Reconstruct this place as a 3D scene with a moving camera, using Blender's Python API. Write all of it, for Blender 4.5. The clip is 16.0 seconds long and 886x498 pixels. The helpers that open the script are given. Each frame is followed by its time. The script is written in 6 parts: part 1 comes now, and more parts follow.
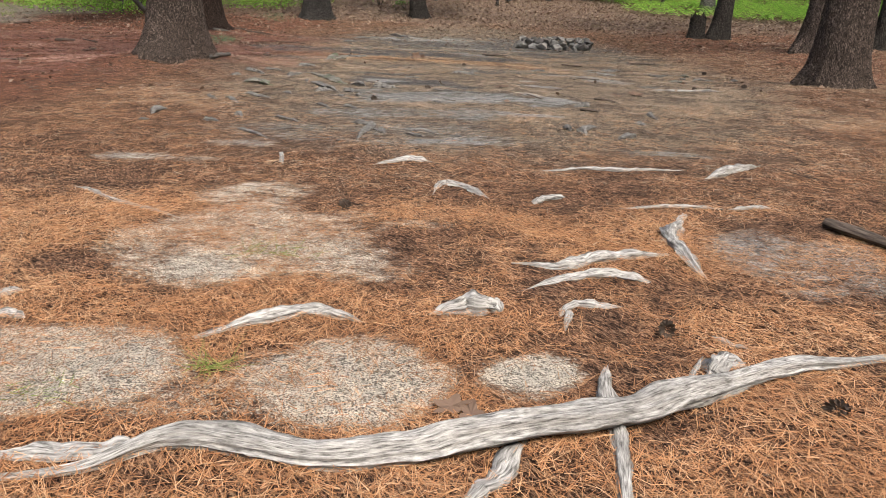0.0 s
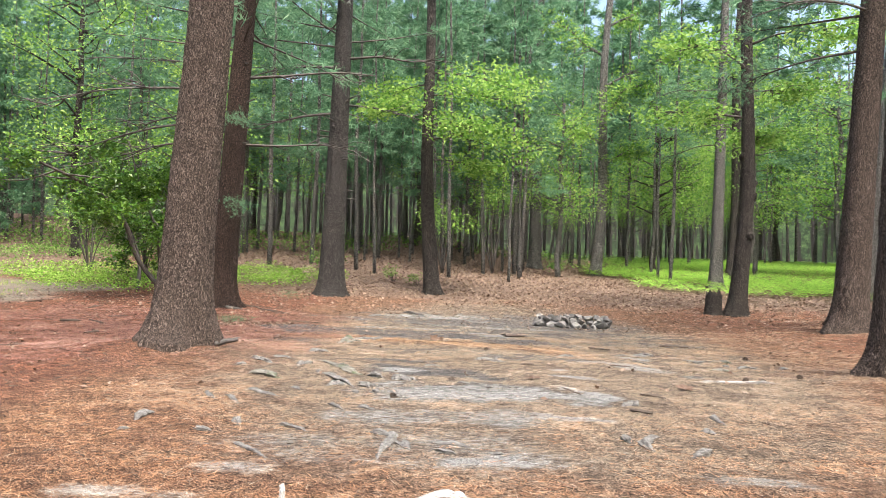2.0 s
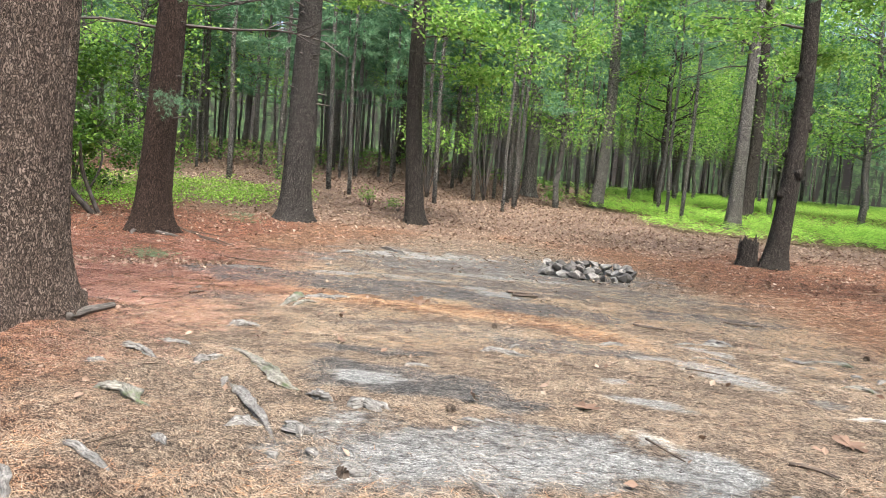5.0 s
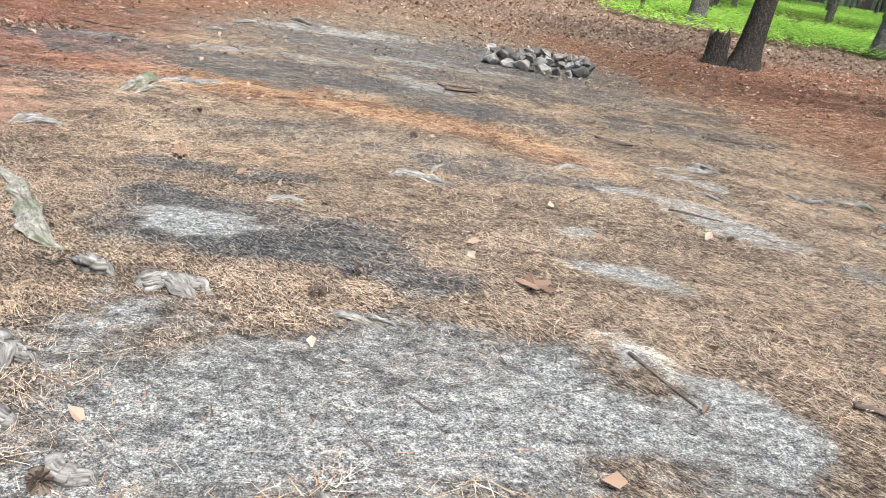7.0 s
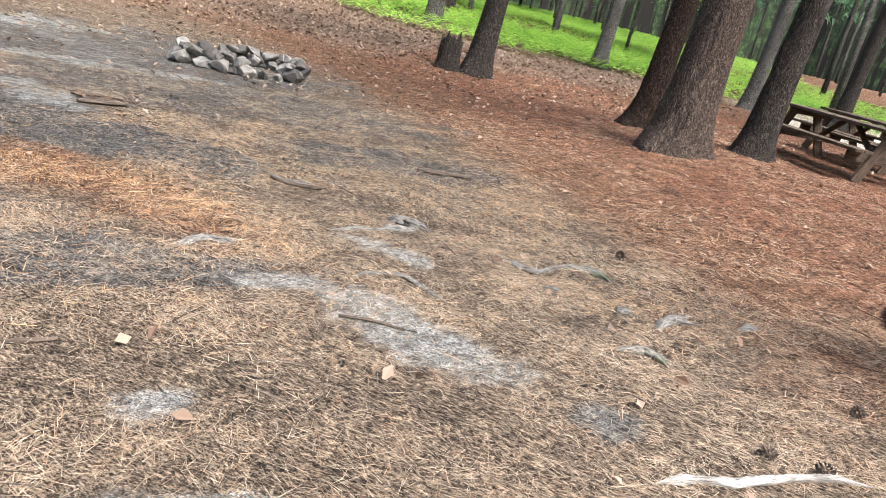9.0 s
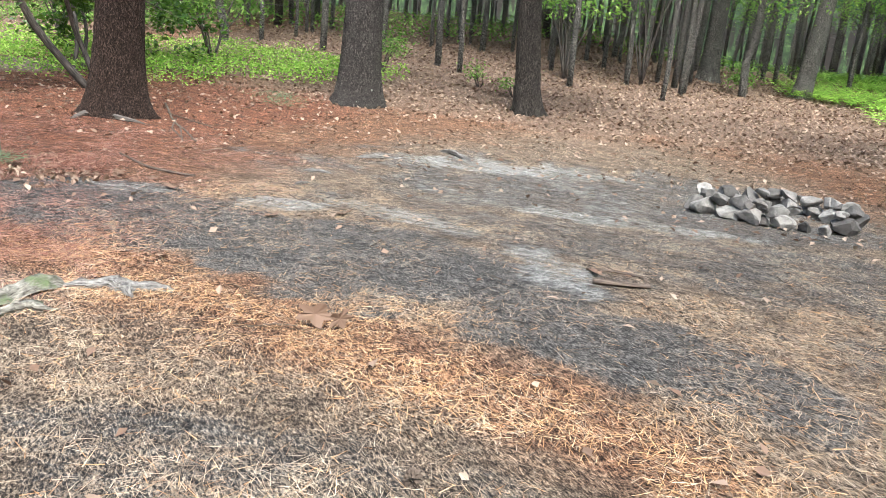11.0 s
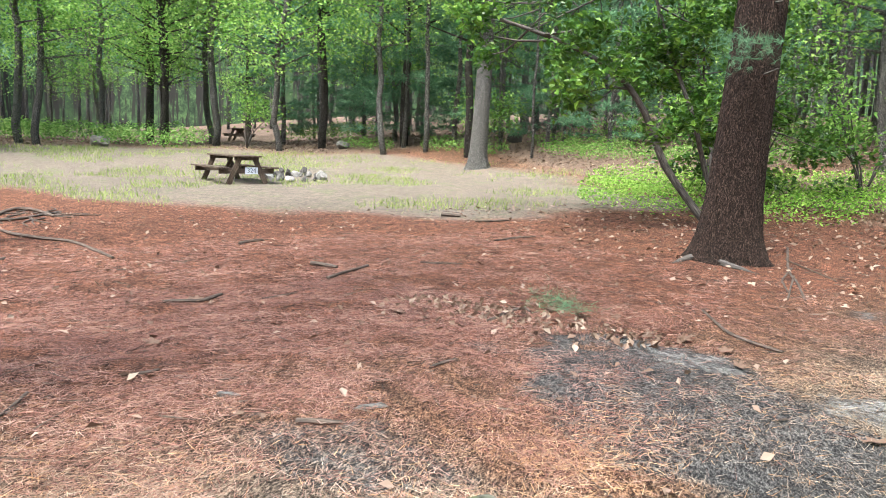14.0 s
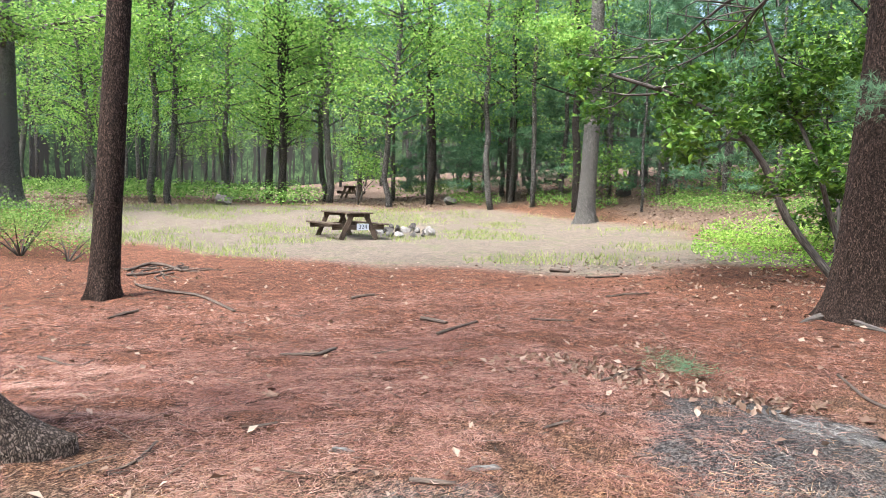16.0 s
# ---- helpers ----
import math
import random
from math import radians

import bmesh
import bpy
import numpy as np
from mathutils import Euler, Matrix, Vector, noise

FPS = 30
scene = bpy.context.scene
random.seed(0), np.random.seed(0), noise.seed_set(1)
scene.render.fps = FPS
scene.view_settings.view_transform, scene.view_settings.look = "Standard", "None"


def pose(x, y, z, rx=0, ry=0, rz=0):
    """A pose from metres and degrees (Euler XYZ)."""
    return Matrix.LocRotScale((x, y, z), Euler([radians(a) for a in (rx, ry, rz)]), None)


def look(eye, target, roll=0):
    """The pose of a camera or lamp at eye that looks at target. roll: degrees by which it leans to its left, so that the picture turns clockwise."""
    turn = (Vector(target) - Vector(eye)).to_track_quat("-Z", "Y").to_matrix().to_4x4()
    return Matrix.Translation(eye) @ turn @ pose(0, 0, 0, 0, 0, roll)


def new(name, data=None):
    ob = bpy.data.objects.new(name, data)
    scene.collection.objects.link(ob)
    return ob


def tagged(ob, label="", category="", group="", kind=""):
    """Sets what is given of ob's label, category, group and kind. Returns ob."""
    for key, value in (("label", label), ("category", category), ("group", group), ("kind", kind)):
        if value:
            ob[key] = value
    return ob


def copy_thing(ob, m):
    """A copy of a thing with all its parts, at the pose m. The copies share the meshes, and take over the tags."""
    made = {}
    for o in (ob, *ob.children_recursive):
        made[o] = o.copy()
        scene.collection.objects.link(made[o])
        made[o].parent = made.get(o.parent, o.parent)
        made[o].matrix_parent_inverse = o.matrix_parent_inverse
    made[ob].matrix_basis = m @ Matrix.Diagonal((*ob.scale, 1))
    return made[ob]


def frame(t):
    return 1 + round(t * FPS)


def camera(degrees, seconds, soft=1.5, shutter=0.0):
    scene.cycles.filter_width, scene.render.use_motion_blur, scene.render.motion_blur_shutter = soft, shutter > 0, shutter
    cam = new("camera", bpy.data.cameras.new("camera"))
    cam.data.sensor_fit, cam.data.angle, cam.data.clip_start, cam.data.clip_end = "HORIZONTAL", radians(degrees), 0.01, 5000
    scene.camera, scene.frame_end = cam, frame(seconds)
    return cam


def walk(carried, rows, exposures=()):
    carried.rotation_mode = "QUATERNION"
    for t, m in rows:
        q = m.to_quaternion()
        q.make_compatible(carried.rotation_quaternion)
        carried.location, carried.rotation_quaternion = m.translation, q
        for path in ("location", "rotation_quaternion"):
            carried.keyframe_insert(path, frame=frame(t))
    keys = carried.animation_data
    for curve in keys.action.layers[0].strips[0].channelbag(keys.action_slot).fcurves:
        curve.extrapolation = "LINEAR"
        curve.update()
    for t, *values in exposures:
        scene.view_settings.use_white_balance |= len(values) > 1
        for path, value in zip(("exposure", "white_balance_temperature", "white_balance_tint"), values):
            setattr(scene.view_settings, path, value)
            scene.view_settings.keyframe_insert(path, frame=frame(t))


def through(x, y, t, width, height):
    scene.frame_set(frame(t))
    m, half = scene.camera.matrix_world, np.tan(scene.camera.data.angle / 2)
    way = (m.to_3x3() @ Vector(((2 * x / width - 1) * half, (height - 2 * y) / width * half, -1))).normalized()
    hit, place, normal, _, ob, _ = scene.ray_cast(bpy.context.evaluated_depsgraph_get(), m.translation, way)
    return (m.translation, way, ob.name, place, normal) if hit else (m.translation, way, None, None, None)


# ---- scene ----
cam = camera(62.0, 16.0, soft=0.6)
PATH = [
    (0, (0.316, 0.663, 1.258), (0.28, 2.549, 0.593), 1.8),
    (0.5, (0.272, 0.722, 1.335), (0.181, 2.673, 0.903), 2.3),
    (1, (0.219, 0.888, 1.437), (0.119, 2.878, 1.267), 3.1),
    (1.5, (0.196, 1.312, 1.44), (0.121, 3.31, 1.442), 2.7),
    (2, (0.055, 1.746, 1.419), (-0.023, 3.744, 1.454), 1.7),
    (2.5, (-0.08, 2.256, 1.386), (-0.113, 4.255, 1.398), 1.7),
    (3, (-0.173, 2.834, 1.393), (-0.206, 4.834, 1.402), 2.2),
    (3.2, (-0.237, 3.071, 1.393), (-0.268, 5.071, 1.393), 2.5),
    (5.3, (-0.251, 5.897, 1.596), (-0.241, 7.882, 1.357), 5.2),
    (5.5, (-0.233, 6.123, 1.549), (-0.194, 8.102, 1.264), 5.5),
    (6, (-0.1, 6.69, 1.487), (0.029, 8.637, 1.046), 6.5),
    (6.5, (0.023, 7.178, 1.424), (0.211, 9.076, 0.822), 7.7),
    (7, (0.042, 7.674, 1.381), (0.251, 9.528, 0.659), 8.5),
    (7.5, (0.236, 8.137, 1.389), (0.591, 9.952, 0.629), 8.8),
    (8, (0.546, 8.561, 1.426), (1.246, 10.282, 0.685), 9.9),
    (8.5, (0.841, 9.029, 1.438), (1.811, 10.629, 0.733), 12.0),
    (9, (1.108, 9.454, 1.448), (1.93, 11.166, 0.819), 12.8),
    (9.5, (1.159, 9.943, 1.434), (1.561, 11.821, 0.876), 10.8),
    (10, (1.086, 10.461, 1.387), (0.978, 12.386, 0.853), 7.9),
    (10.2, (1.04, 10.633, 1.405), (0.742, 12.538, 0.872), 6.5),
    (12.3, (0.585, 12.602, 1.46), (0.009, 14.451, 0.959), 4.5),
    (12.5, (0.558, 12.75, 1.452), (-0.142, 14.559, 0.966), 4.3),
    (13, (0.484, 13.016, 1.456), (-0.664, 14.601, 1.04), 3.2),
    (13.5, (0.364, 13.054, 1.463), (-1.139, 14.328, 1.12), 2.4),
    (14, (0.295, 13.019, 1.483), (-1.451, 13.953, 1.201), 1.7),
    (14.5, (0.25, 12.974, 1.497), (-1.628, 13.621, 1.267), 1.4),
    (15, (0.225, 12.928, 1.506), (-1.706, 13.413, 1.317), 1.3),
    (15.5, (0.224, 12.933, 1.508), (-1.714, 13.401, 1.35), 1.2),
    (16, (0.254, 12.985, 1.497), (-1.623, 13.662, 1.355), 1.0),
]
EXPOSURES = [(0, 0.7, 6500, 10), (0.5, 1.0, 6500, 10), (1.0, 1.5, 6500, 10), (1.5, 1.75, 6450, 10), (3.0, 1.78, 6400, 10), (5.5, 1.82, 6200, 8), (6.5, 1.74, 6050, 7), (9.0, 1.74, 6250, 10), (10.2, 1.78, 6100, 8), (12.5, 1.95, 5950, 5), (14.0, 1.88, 5950, 5), (16.0, 1.9, 6000, 10)]
walk(cam, [(t, look(eye, target, roll)) for t, eye, target, roll in PATH], EXPOSURES)

# ---- light ----
SUN_EL, SUN_AZ = radians(58), radians(150)
world = bpy.data.worlds.new("overcast_sky")
scene.world = world
world.use_nodes = True
wn = world.node_tree.nodes
sky = wn.new("ShaderNodeTexSky")
sky.sky_type = "NISHITA"
sky.sun_disc = False
sky.sun_elevation, sky.sun_rotation = SUN_EL, SUN_AZ
sky.air_density, sky.dust_density, sky.ozone_density = 1.0, 6.0, 0.6
wn["Background"].inputs[1].default_value = 0.15
world.node_tree.links.new(sky.outputs[0], wn["Background"].inputs[0])
sun = new("sun", bpy.data.lights.new("sun", "SUN"))
sun.data.energy, sun.data.angle, sun.data.color = 2.2, radians(25), (1.0, 0.95, 0.87)
sun.matrix_world = look((0, 0, 50), (-math.sin(SUN_AZ) * math.cos(SUN_EL), -math.cos(SUN_AZ) * math.cos(SUN_EL), 50 - math.sin(SUN_EL)))

# ---- numeric helpers ----
rng = np.random.default_rng(7)


def lattice(ix, iy, iz, seed):
    h = (ix.astype(np.int64) * 374761393 + iy.astype(np.int64) * 668265263 + iz.astype(np.int64) * 2147483647 + seed * 974711) & 0xFFFFFFFF
    h = ((h ^ (h >> 13)) * 1274126177) & 0xFFFFFFFF
    h = ((h ^ (h >> 16)) * 2246822519) & 0xFFFFFFFF
    return ((h ^ (h >> 15)) & 0xFFFF) / 65535.0


def vnoise(x, y, z=0.0, seed=0):
    """Smooth value noise, 0 to 1."""
    x, y, z = np.broadcast_arrays(np.asarray(x, float), np.asarray(y, float), np.asarray(z, float))
    ix, iy, iz = np.floor(x), np.floor(y), np.floor(z)
    fx, fy, fz = x - ix, y - iy, z - iz
    fx, fy, fz = fx * fx * (3 - 2 * fx), fy * fy * (3 - 2 * fy), fz * fz * (3 - 2 * fz)
    out = 0
    for a in (0, 1):
        for b in (0, 1):
            for c in (0, 1):
                w = (fx if a else 1 - fx) * (fy if b else 1 - fy) * (fz if c else 1 - fz)
                out = out + w * lattice(ix + a, iy + b, iz + c, seed)
    return out


def fbm(x, y, z=0.0, octaves=4, seed=0):
    total, amp, norm = 0, 1.0, 0
    for o in range(octaves):
        k = 2.0 ** o
        total = total + amp * vnoise(x * k, y * k, np.asarray(z) * k, seed + o)
        norm += amp
        amp *= 0.5
    return total / norm


def sstep(a, b, v):
    t = np.clip((v - a) / (b - a), 0, 1)
    return t * t * (3 - 2 * t)


def splus(v, w):
    return 0.5 * (v + np.sqrt(v * v + w * w))


def ground_z(x, y):
    """Height of the ground: level camp pad, rise at the back, hill behind, low bank past the clearing."""
    x, y = np.asarray(x, float), np.asarray(y, float)
    back = splus(y - 25, 4) - splus(y - 54, 6)
    h = 0.07 * back + 0.05 * sstep(7, -4, x) * back
    h = h + 0.016 * splus(-x - 9, 4) + 0.6 * (1 - np.exp(-splus(-x - 26, 2.5) / 5))
    h = h - 0.2 * np.exp(-((x - 2.6) ** 2 / 30 + (y - 21) ** 2 / 20))
    h = h + 0.25 * np.exp(-((x + 4.0) ** 2 + (y - 11.8) ** 2) / 1.6)
    h = h + 0.30 * sstep(5, 9, x) * sstep(24, 18, y)
    h = h + 0.16 * np.exp(-((x - 5.35) ** 2 + (y - 10.95) ** 2) / 1.2)
    return h


def gz(x, y):
    return float(ground_z(x, y))


def link(name, me, parent=None, label=""):
    ob = new(name, me)
    ob.parent = parent
    if label:
        ob["label"] = label
    return ob


def mesh_of(name, verts, faces, material, smooth=True, uv=None):
    """A mesh from arrays: faces is one array of equal-sided faces or a list of such arrays."""
    me = bpy.data.meshes.new(name)
    verts = np.asarray(verts, np.float32)
    groups = faces if isinstance(faces, list) else [faces]
    groups = [np.asarray(g, np.int32) for g in groups if len(g)]
    loops = np.concatenate([g.ravel() for g in groups])
    sizes = np.concatenate([np.full(len(g), g.shape[1], np.int32) for g in groups])
    starts = np.concatenate([[0], np.cumsum(sizes)[:-1]]).astype(np.int32)
    me.vertices.add(len(verts))
    me.vertices.foreach_set("co", verts.ravel())
    me.loops.add(len(loops))
    me.loops.foreach_set("vertex_index", loops)
    me.polygons.add(len(sizes))
    me.polygons.foreach_set("loop_start", starts)
    me.polygons.foreach_set("loop_total", sizes)
    me.polygons.foreach_set("use_smooth", np.full(len(sizes), smooth))
    if uv is not None:
        layer = me.uv_layers.new(name="UVMap")
        layer.data.foreach_set("uv", np.asarray(uv, np.float32)[loops].ravel())
    me.update(calc_edges=True)
    me.validate()
    me.materials.append(material)
    return me


def mesh_from_bm(name, bm, material, smooth=False):
    me = bpy.data.meshes.new(name)
    for f in bm.faces:
        f.smooth = smooth
    bm.to_mesh(me)
    bm.free()
    me.materials.append(material)
    return me


def part(name, bm, material, parent, label="", smooth=False):
    return link(name, mesh_from_bm(name, bm, material, smooth), parent, label)


def spline(pts, n):
    """Catmull-Rom through the points, n samples."""
    p = np.asarray(pts, float)
    p = np.vstack([2 * p[0] - p[1], p, 2 * p[-1] - p[-2]])
    t = np.linspace(0, len(p) - 3 - 1e-6, n)
    i = t.astype(int)
    f = (t - i)[:, None]
    a, b, c, d = p[i], p[i + 1], p[i + 2], p[i + 3]
    return 0.5 * (2 * b + (c - a) * f + (2 * a - 5 * b + 4 * c - d) * f * f + (3 * b - a - 3 * c + d) * f ** 3)


def tube(path, rads, sides=8, wobble=0.0, ridge=0.0, seed=0, flat=1.0):
    """A tube with a seam column for its UV (metres round, metres along), closed at both ends."""
    path, rads = np.asarray(path, float), np.asarray(rads, float)
    tan = np.gradient(path, axis=0)
    tan /= np.linalg.norm(tan, axis=1)[:, None] + 1e-9
    ref = np.array([0, 0, 1.0]) if abs(tan[:, 2]).mean() < 0.8 else np.array([0, 1.0, 0])
    side = np.cross(tan, ref)
    side /= np.linalg.norm(side, axis=1)[:, None] + 1e-9
    up = np.cross(side, tan)
    th = np.linspace(0, 2 * np.pi, sides + 1)
    dist = np.concatenate([[0], np.cumsum(np.linalg.norm(np.diff(path, axis=0), axis=1))])
    ct, st = np.cos(th), np.sin(th)
    r = np.repeat(rads[:, None], sides + 1, 1)
    if wobble:
        r = r * (1 + wobble * (2 * fbm(ct[None] * 1.5 + seed, st[None] * 1.5, dist[:, None] * 3 / max(rads.mean() * 12, 0.15), 3, seed) - 1))
    if ridge:
        r = r * (1 + ridge * (2 * vnoise(ct[None] * 5 + seed, st[None] * 5, dist[:, None] * 2.5, seed + 3) - 1))
    v = path[:, None] + r[..., None] * (ct[None, :, None] * side[:, None] + flat * st[None, :, None] * up[:, None])
    n, m = len(path), sides + 1
    idx = np.arange(n * m).reshape(n, m)
    quads = np.stack([idx[:-1, :-1], idx[:-1, 1:], idx[1:, 1:], idx[1:, :-1]], -1).reshape(-1, 4)
    uv = np.stack([np.broadcast_to(th[None] * rads.mean(), (n, m)), np.broadcast_to(dist[:, None], (n, m))], -1).reshape(-1, 2)
    v = v.reshape(-1, 3)
    ends = np.array([path[0], path[-1]])
    a, b = len(v), len(v) + 1
    caps = np.concatenate([np.stack([np.full(sides, a), idx[0, 1:], idx[0, :-1]], -1), np.stack([np.full(sides, b), idx[-1, :-1], idx[-1, 1:]], -1)])
    v = np.vstack([v, ends])
    uv = np.vstack([uv, [[0, 0], [0, dist[-1]]]])
    return v, quads, caps, uv


def join(pieces):
    """Joins tubes into one set of arrays."""
    vs, qs, ts, us, off = [], [], [], [], 0
    for v, q, c, u in pieces:
        vs.append(v), qs.append(q + off), ts.append(c + off), us.append(u)
        off += len(v)
    return np.vstack(vs), [np.vstack(qs), np.vstack(ts)], np.vstack(us)


# ---- materials ----
def node_material(name):
    m = bpy.data.materials.new(name)
    m.use_nodes = True
    nt = m.node_tree
    return m, nt.nodes, nt.links, nt.nodes["Principled BSDF"]


def ramp(nodes, links, source, stops):
    r = nodes.new("ShaderNodeValToRGB")
    while len(r.color_ramp.elements) < len(stops):
        r.color_ramp.elements.new(0.5)
    for e, (pos, col) in zip(r.color_ramp.elements, stops):
        e.position = pos
        e.color = (*col, 1) if len(col) == 3 else col
    links.new(source, r.inputs[0])
    return r.outputs[0]


def noise_tex(nodes, links, vector, scale, detail=4, rough=0.6):
    n = nodes.new("ShaderNodeTexNoise")
    n.inputs["Scale"].default_value, n.inputs["Detail"].default_value, n.inputs["Roughness"].default_value = scale, detail, rough
    if vector is not None:
        links.new(vector, n.inputs["Vector"])
    return n.outputs[0]


def mapped(nodes, links, vector, scale, turn=0.0):
    n = nodes.new("ShaderNodeMapping")
    n.inputs["Rotation"].default_value = (0, 0, radians(turn))
    n.inputs["Scale"].default_value = scale
    links.new(vector, n.inputs["Vector"])
    return n.outputs[0]


def mix_rgb(nodes, links, fac, a, b, mode="MIX"):
    n = nodes.new("ShaderNodeMix")
    n.data_type, n.blend_type = "RGBA", mode
    for value, slot in ((fac, 0), (a, 6), (b, 7)):
        if isinstance(value, (int, float)):
            n.inputs[slot].default_value = value
        elif isinstance(value, tuple):
            n.inputs[slot].default_value = (*value, 1)
        else:
            links.new(value, n.inputs[slot])
    return n.outputs[2]


def maths(nodes, links, op, a, b):
    n = nodes.new("ShaderNodeMath")
    n.operation = op
    n.use_clamp = op in ("MULTIPLY_ADD",)
    for value, slot in ((a, 0), (b, 1)):
        if isinstance(value, (int, float)):
            n.inputs[slot].default_value = value
        else:
            links.new(value, n.inputs[slot])
    return n.outputs[0]


def bump(nodes, links, bsdf, height, strength=0.5, distance=0.02):
    b = nodes.new("ShaderNodeBump")
    b.inputs["Strength"].default_value, b.inputs["Distance"].default_value = strength, distance
    links.new(height, b.inputs["Height"])
    links.new(b.outputs[0], bsdf.inputs["Normal"])


def coords(nodes, kind):
    return nodes.new("ShaderNodeTexCoord").outputs[kind]


def bark_material(name, dark, mid, light, cells=(30, 11), lichen=0.0):
    """Plated bark: uneven scales parted by dark furrows, flaky grain, worn pale edges; cells are plates to the metre round and up."""
    m, n, l, bsdf = node_material(name)
    pos = coords(n, "Object")
    wob = n.new("ShaderNodeTexNoise")
    wob.inputs["Scale"].default_value, wob.inputs["Detail"].default_value = 9.0, 4
    l.new(pos, wob.inputs["Vector"])
    vec = n.new("ShaderNodeVectorMath")
    vec.operation = "MULTIPLY_ADD"
    l.new(wob.outputs["Color"], vec.inputs[0])
    vec.inputs[1].default_value = (1.5, 1.5, 1.2)
    l.new(mapped(n, l, pos, (cells[0], cells[0], cells[1])), vec.inputs[2])
    vor = n.new("ShaderNodeTexVoronoi")
    vor.feature = "DISTANCE_TO_EDGE"
    l.new(vec.outputs[0], vor.inputs["Vector"])
    cell = n.new("ShaderNodeTexVoronoi")
    l.new(vec.outputs[0], cell.inputs["Vector"])
    grain = noise_tex(n, l, mapped(n, l, pos, (75, 75, 30)), 1.0, 5, 0.8)
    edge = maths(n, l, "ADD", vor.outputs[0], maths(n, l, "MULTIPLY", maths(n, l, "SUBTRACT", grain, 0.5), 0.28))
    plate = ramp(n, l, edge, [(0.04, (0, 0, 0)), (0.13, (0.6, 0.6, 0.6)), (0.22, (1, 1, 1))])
    hue = n.new("ShaderNodeSeparateColor")
    l.new(cell.outputs["Color"], hue.inputs[0])
    key = maths(n, l, "ADD", maths(n, l, "MULTIPLY", grain, 0.72), maths(n, l, "MULTIPLY", hue.outputs[0], 0.28))
    colour = ramp(n, l, key, [(0.36, dark), (0.5, mid), (0.64, light)])
    patch = noise_tex(n, l, pos, 1.3, 5, 0.65)
    colour = mix_rgb(n, l, maths(n, l, "MULTIPLY", ramp(n, l, patch, [(0.42, (0, 0, 0)), (0.7, (1, 1, 1))]), 0.45), colour, mix_rgb(n, l, 0.6, dark, mid))
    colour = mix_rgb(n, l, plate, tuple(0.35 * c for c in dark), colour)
    if lichen:
        spot = noise_tex(n, l, pos, 9, 6, 0.75)
        high = noise_tex(n, l, pos, 0.9, 2)
        spot = ramp(n, l, maths(n, l, "MULTIPLY", spot, high), [(0.395 - 0.03 * lichen, (0, 0, 0)), (0.425 - 0.03 * lichen, (1, 1, 1))])
        colour = mix_rgb(n, l, spot, colour, (0.36, 0.39, 0.35))
    l.new(colour, bsdf.inputs["Base Color"])
    bsdf.inputs["Roughness"].default_value = 0.92
    bsdf.inputs["Specular IOR Level"].default_value = 0.2
    bump(n, l, bsdf, maths(n, l, "ADD", plate, maths(n, l, "MULTIPLY", grain, 0.6)), 1.0, 0.035)
    return m


def leaf_material(name, stops, rough=0.5, through=0.45):
    m, n, l, bsdf = node_material(name)
    g = n.new("ShaderNodeNewGeometry")
    tint = noise_tex(n, l, coords(n, "Object"), 0.7, 2)
    key = maths(n, l, "ADD", maths(n, l, "MULTIPLY", g.outputs["Random Per Island"], 0.6), maths(n, l, "MULTIPLY", tint, 0.45))
    colour = ramp(n, l, key, stops)
    l.new(colour, bsdf.inputs["Base Color"])
    bsdf.inputs["Roughness"].default_value = rough
    bsdf.inputs["Specular IOR Level"].default_value = 0.3
    if through:
        tr = n.new("ShaderNodeBsdfTranslucent")
        l.new(colour, tr.inputs[0])
        mx = n.new("ShaderNodeMixShader")
        mx.inputs[0].default_value = through
        l.new(bsdf.outputs[0], mx.inputs[1])
        l.new(tr.outputs[0], mx.inputs[2])
        l.new(mx.outputs[0], n["Material Output"].inputs[0])
    return m


def wood_material(name, dark, mid, light, stretch=(40, 3, 1), moss=False, rough=0.8):
    m, n, l, bsdf = node_material(name)
    uv = coords(n, "UV")
    grain = noise_tex(n, l, mapped(n, l, uv, stretch), 1.0, 6, 0.65)
    blotch = noise_tex(n, l, coords(n, "Object"), 5, 4)
    colour = ramp(n, l, grain, [(0.34, dark), (0.47, mid), (0.64, light)])
    colour = mix_rgb(n, l, maths(n, l, "MULTIPLY", ramp(n, l, blotch, [(0.45, (0, 0, 0)), (0.75, (1, 1, 1))]), 0.6), colour, dark)
    if moss:
        spot = ramp(n, l, noise_tex(n, l, coords(n, "Object"), 6, 5), [(0.56, (0, 0, 0)), (0.66, (0.8, 0.8, 0.8))])
        colour = mix_rgb(n, l, spot, colour, (0.07, 0.10, 0.04))
    l.new(colour, bsdf.inputs["Base Color"])
    bsdf.inputs["Roughness"].default_value = rough
    bsdf.inputs["Specular IOR Level"].default_value = 0.25
    bump(n, l, bsdf, grain, 0.7, 0.006)
    return m


def plain_material(name, colour, rough=0.7, vary=0.25, scale=8.0):
    m, n, l, bsdf = node_material(name)
    tex = noise_tex(n, l, coords(n, "Object"), scale, 5)
    l.new(ramp(n, l, tex, [(0.3, tuple(c * (1 - vary) for c in colour)), (0.7, tuple(min(1, c * (1 + vary)) for c in colour))]), bsdf.inputs["Base Color"])
    bsdf.inputs["Roughness"].default_value = rough
    bump(n, l, bsdf, tex, 0.2, 0.004)
    return m


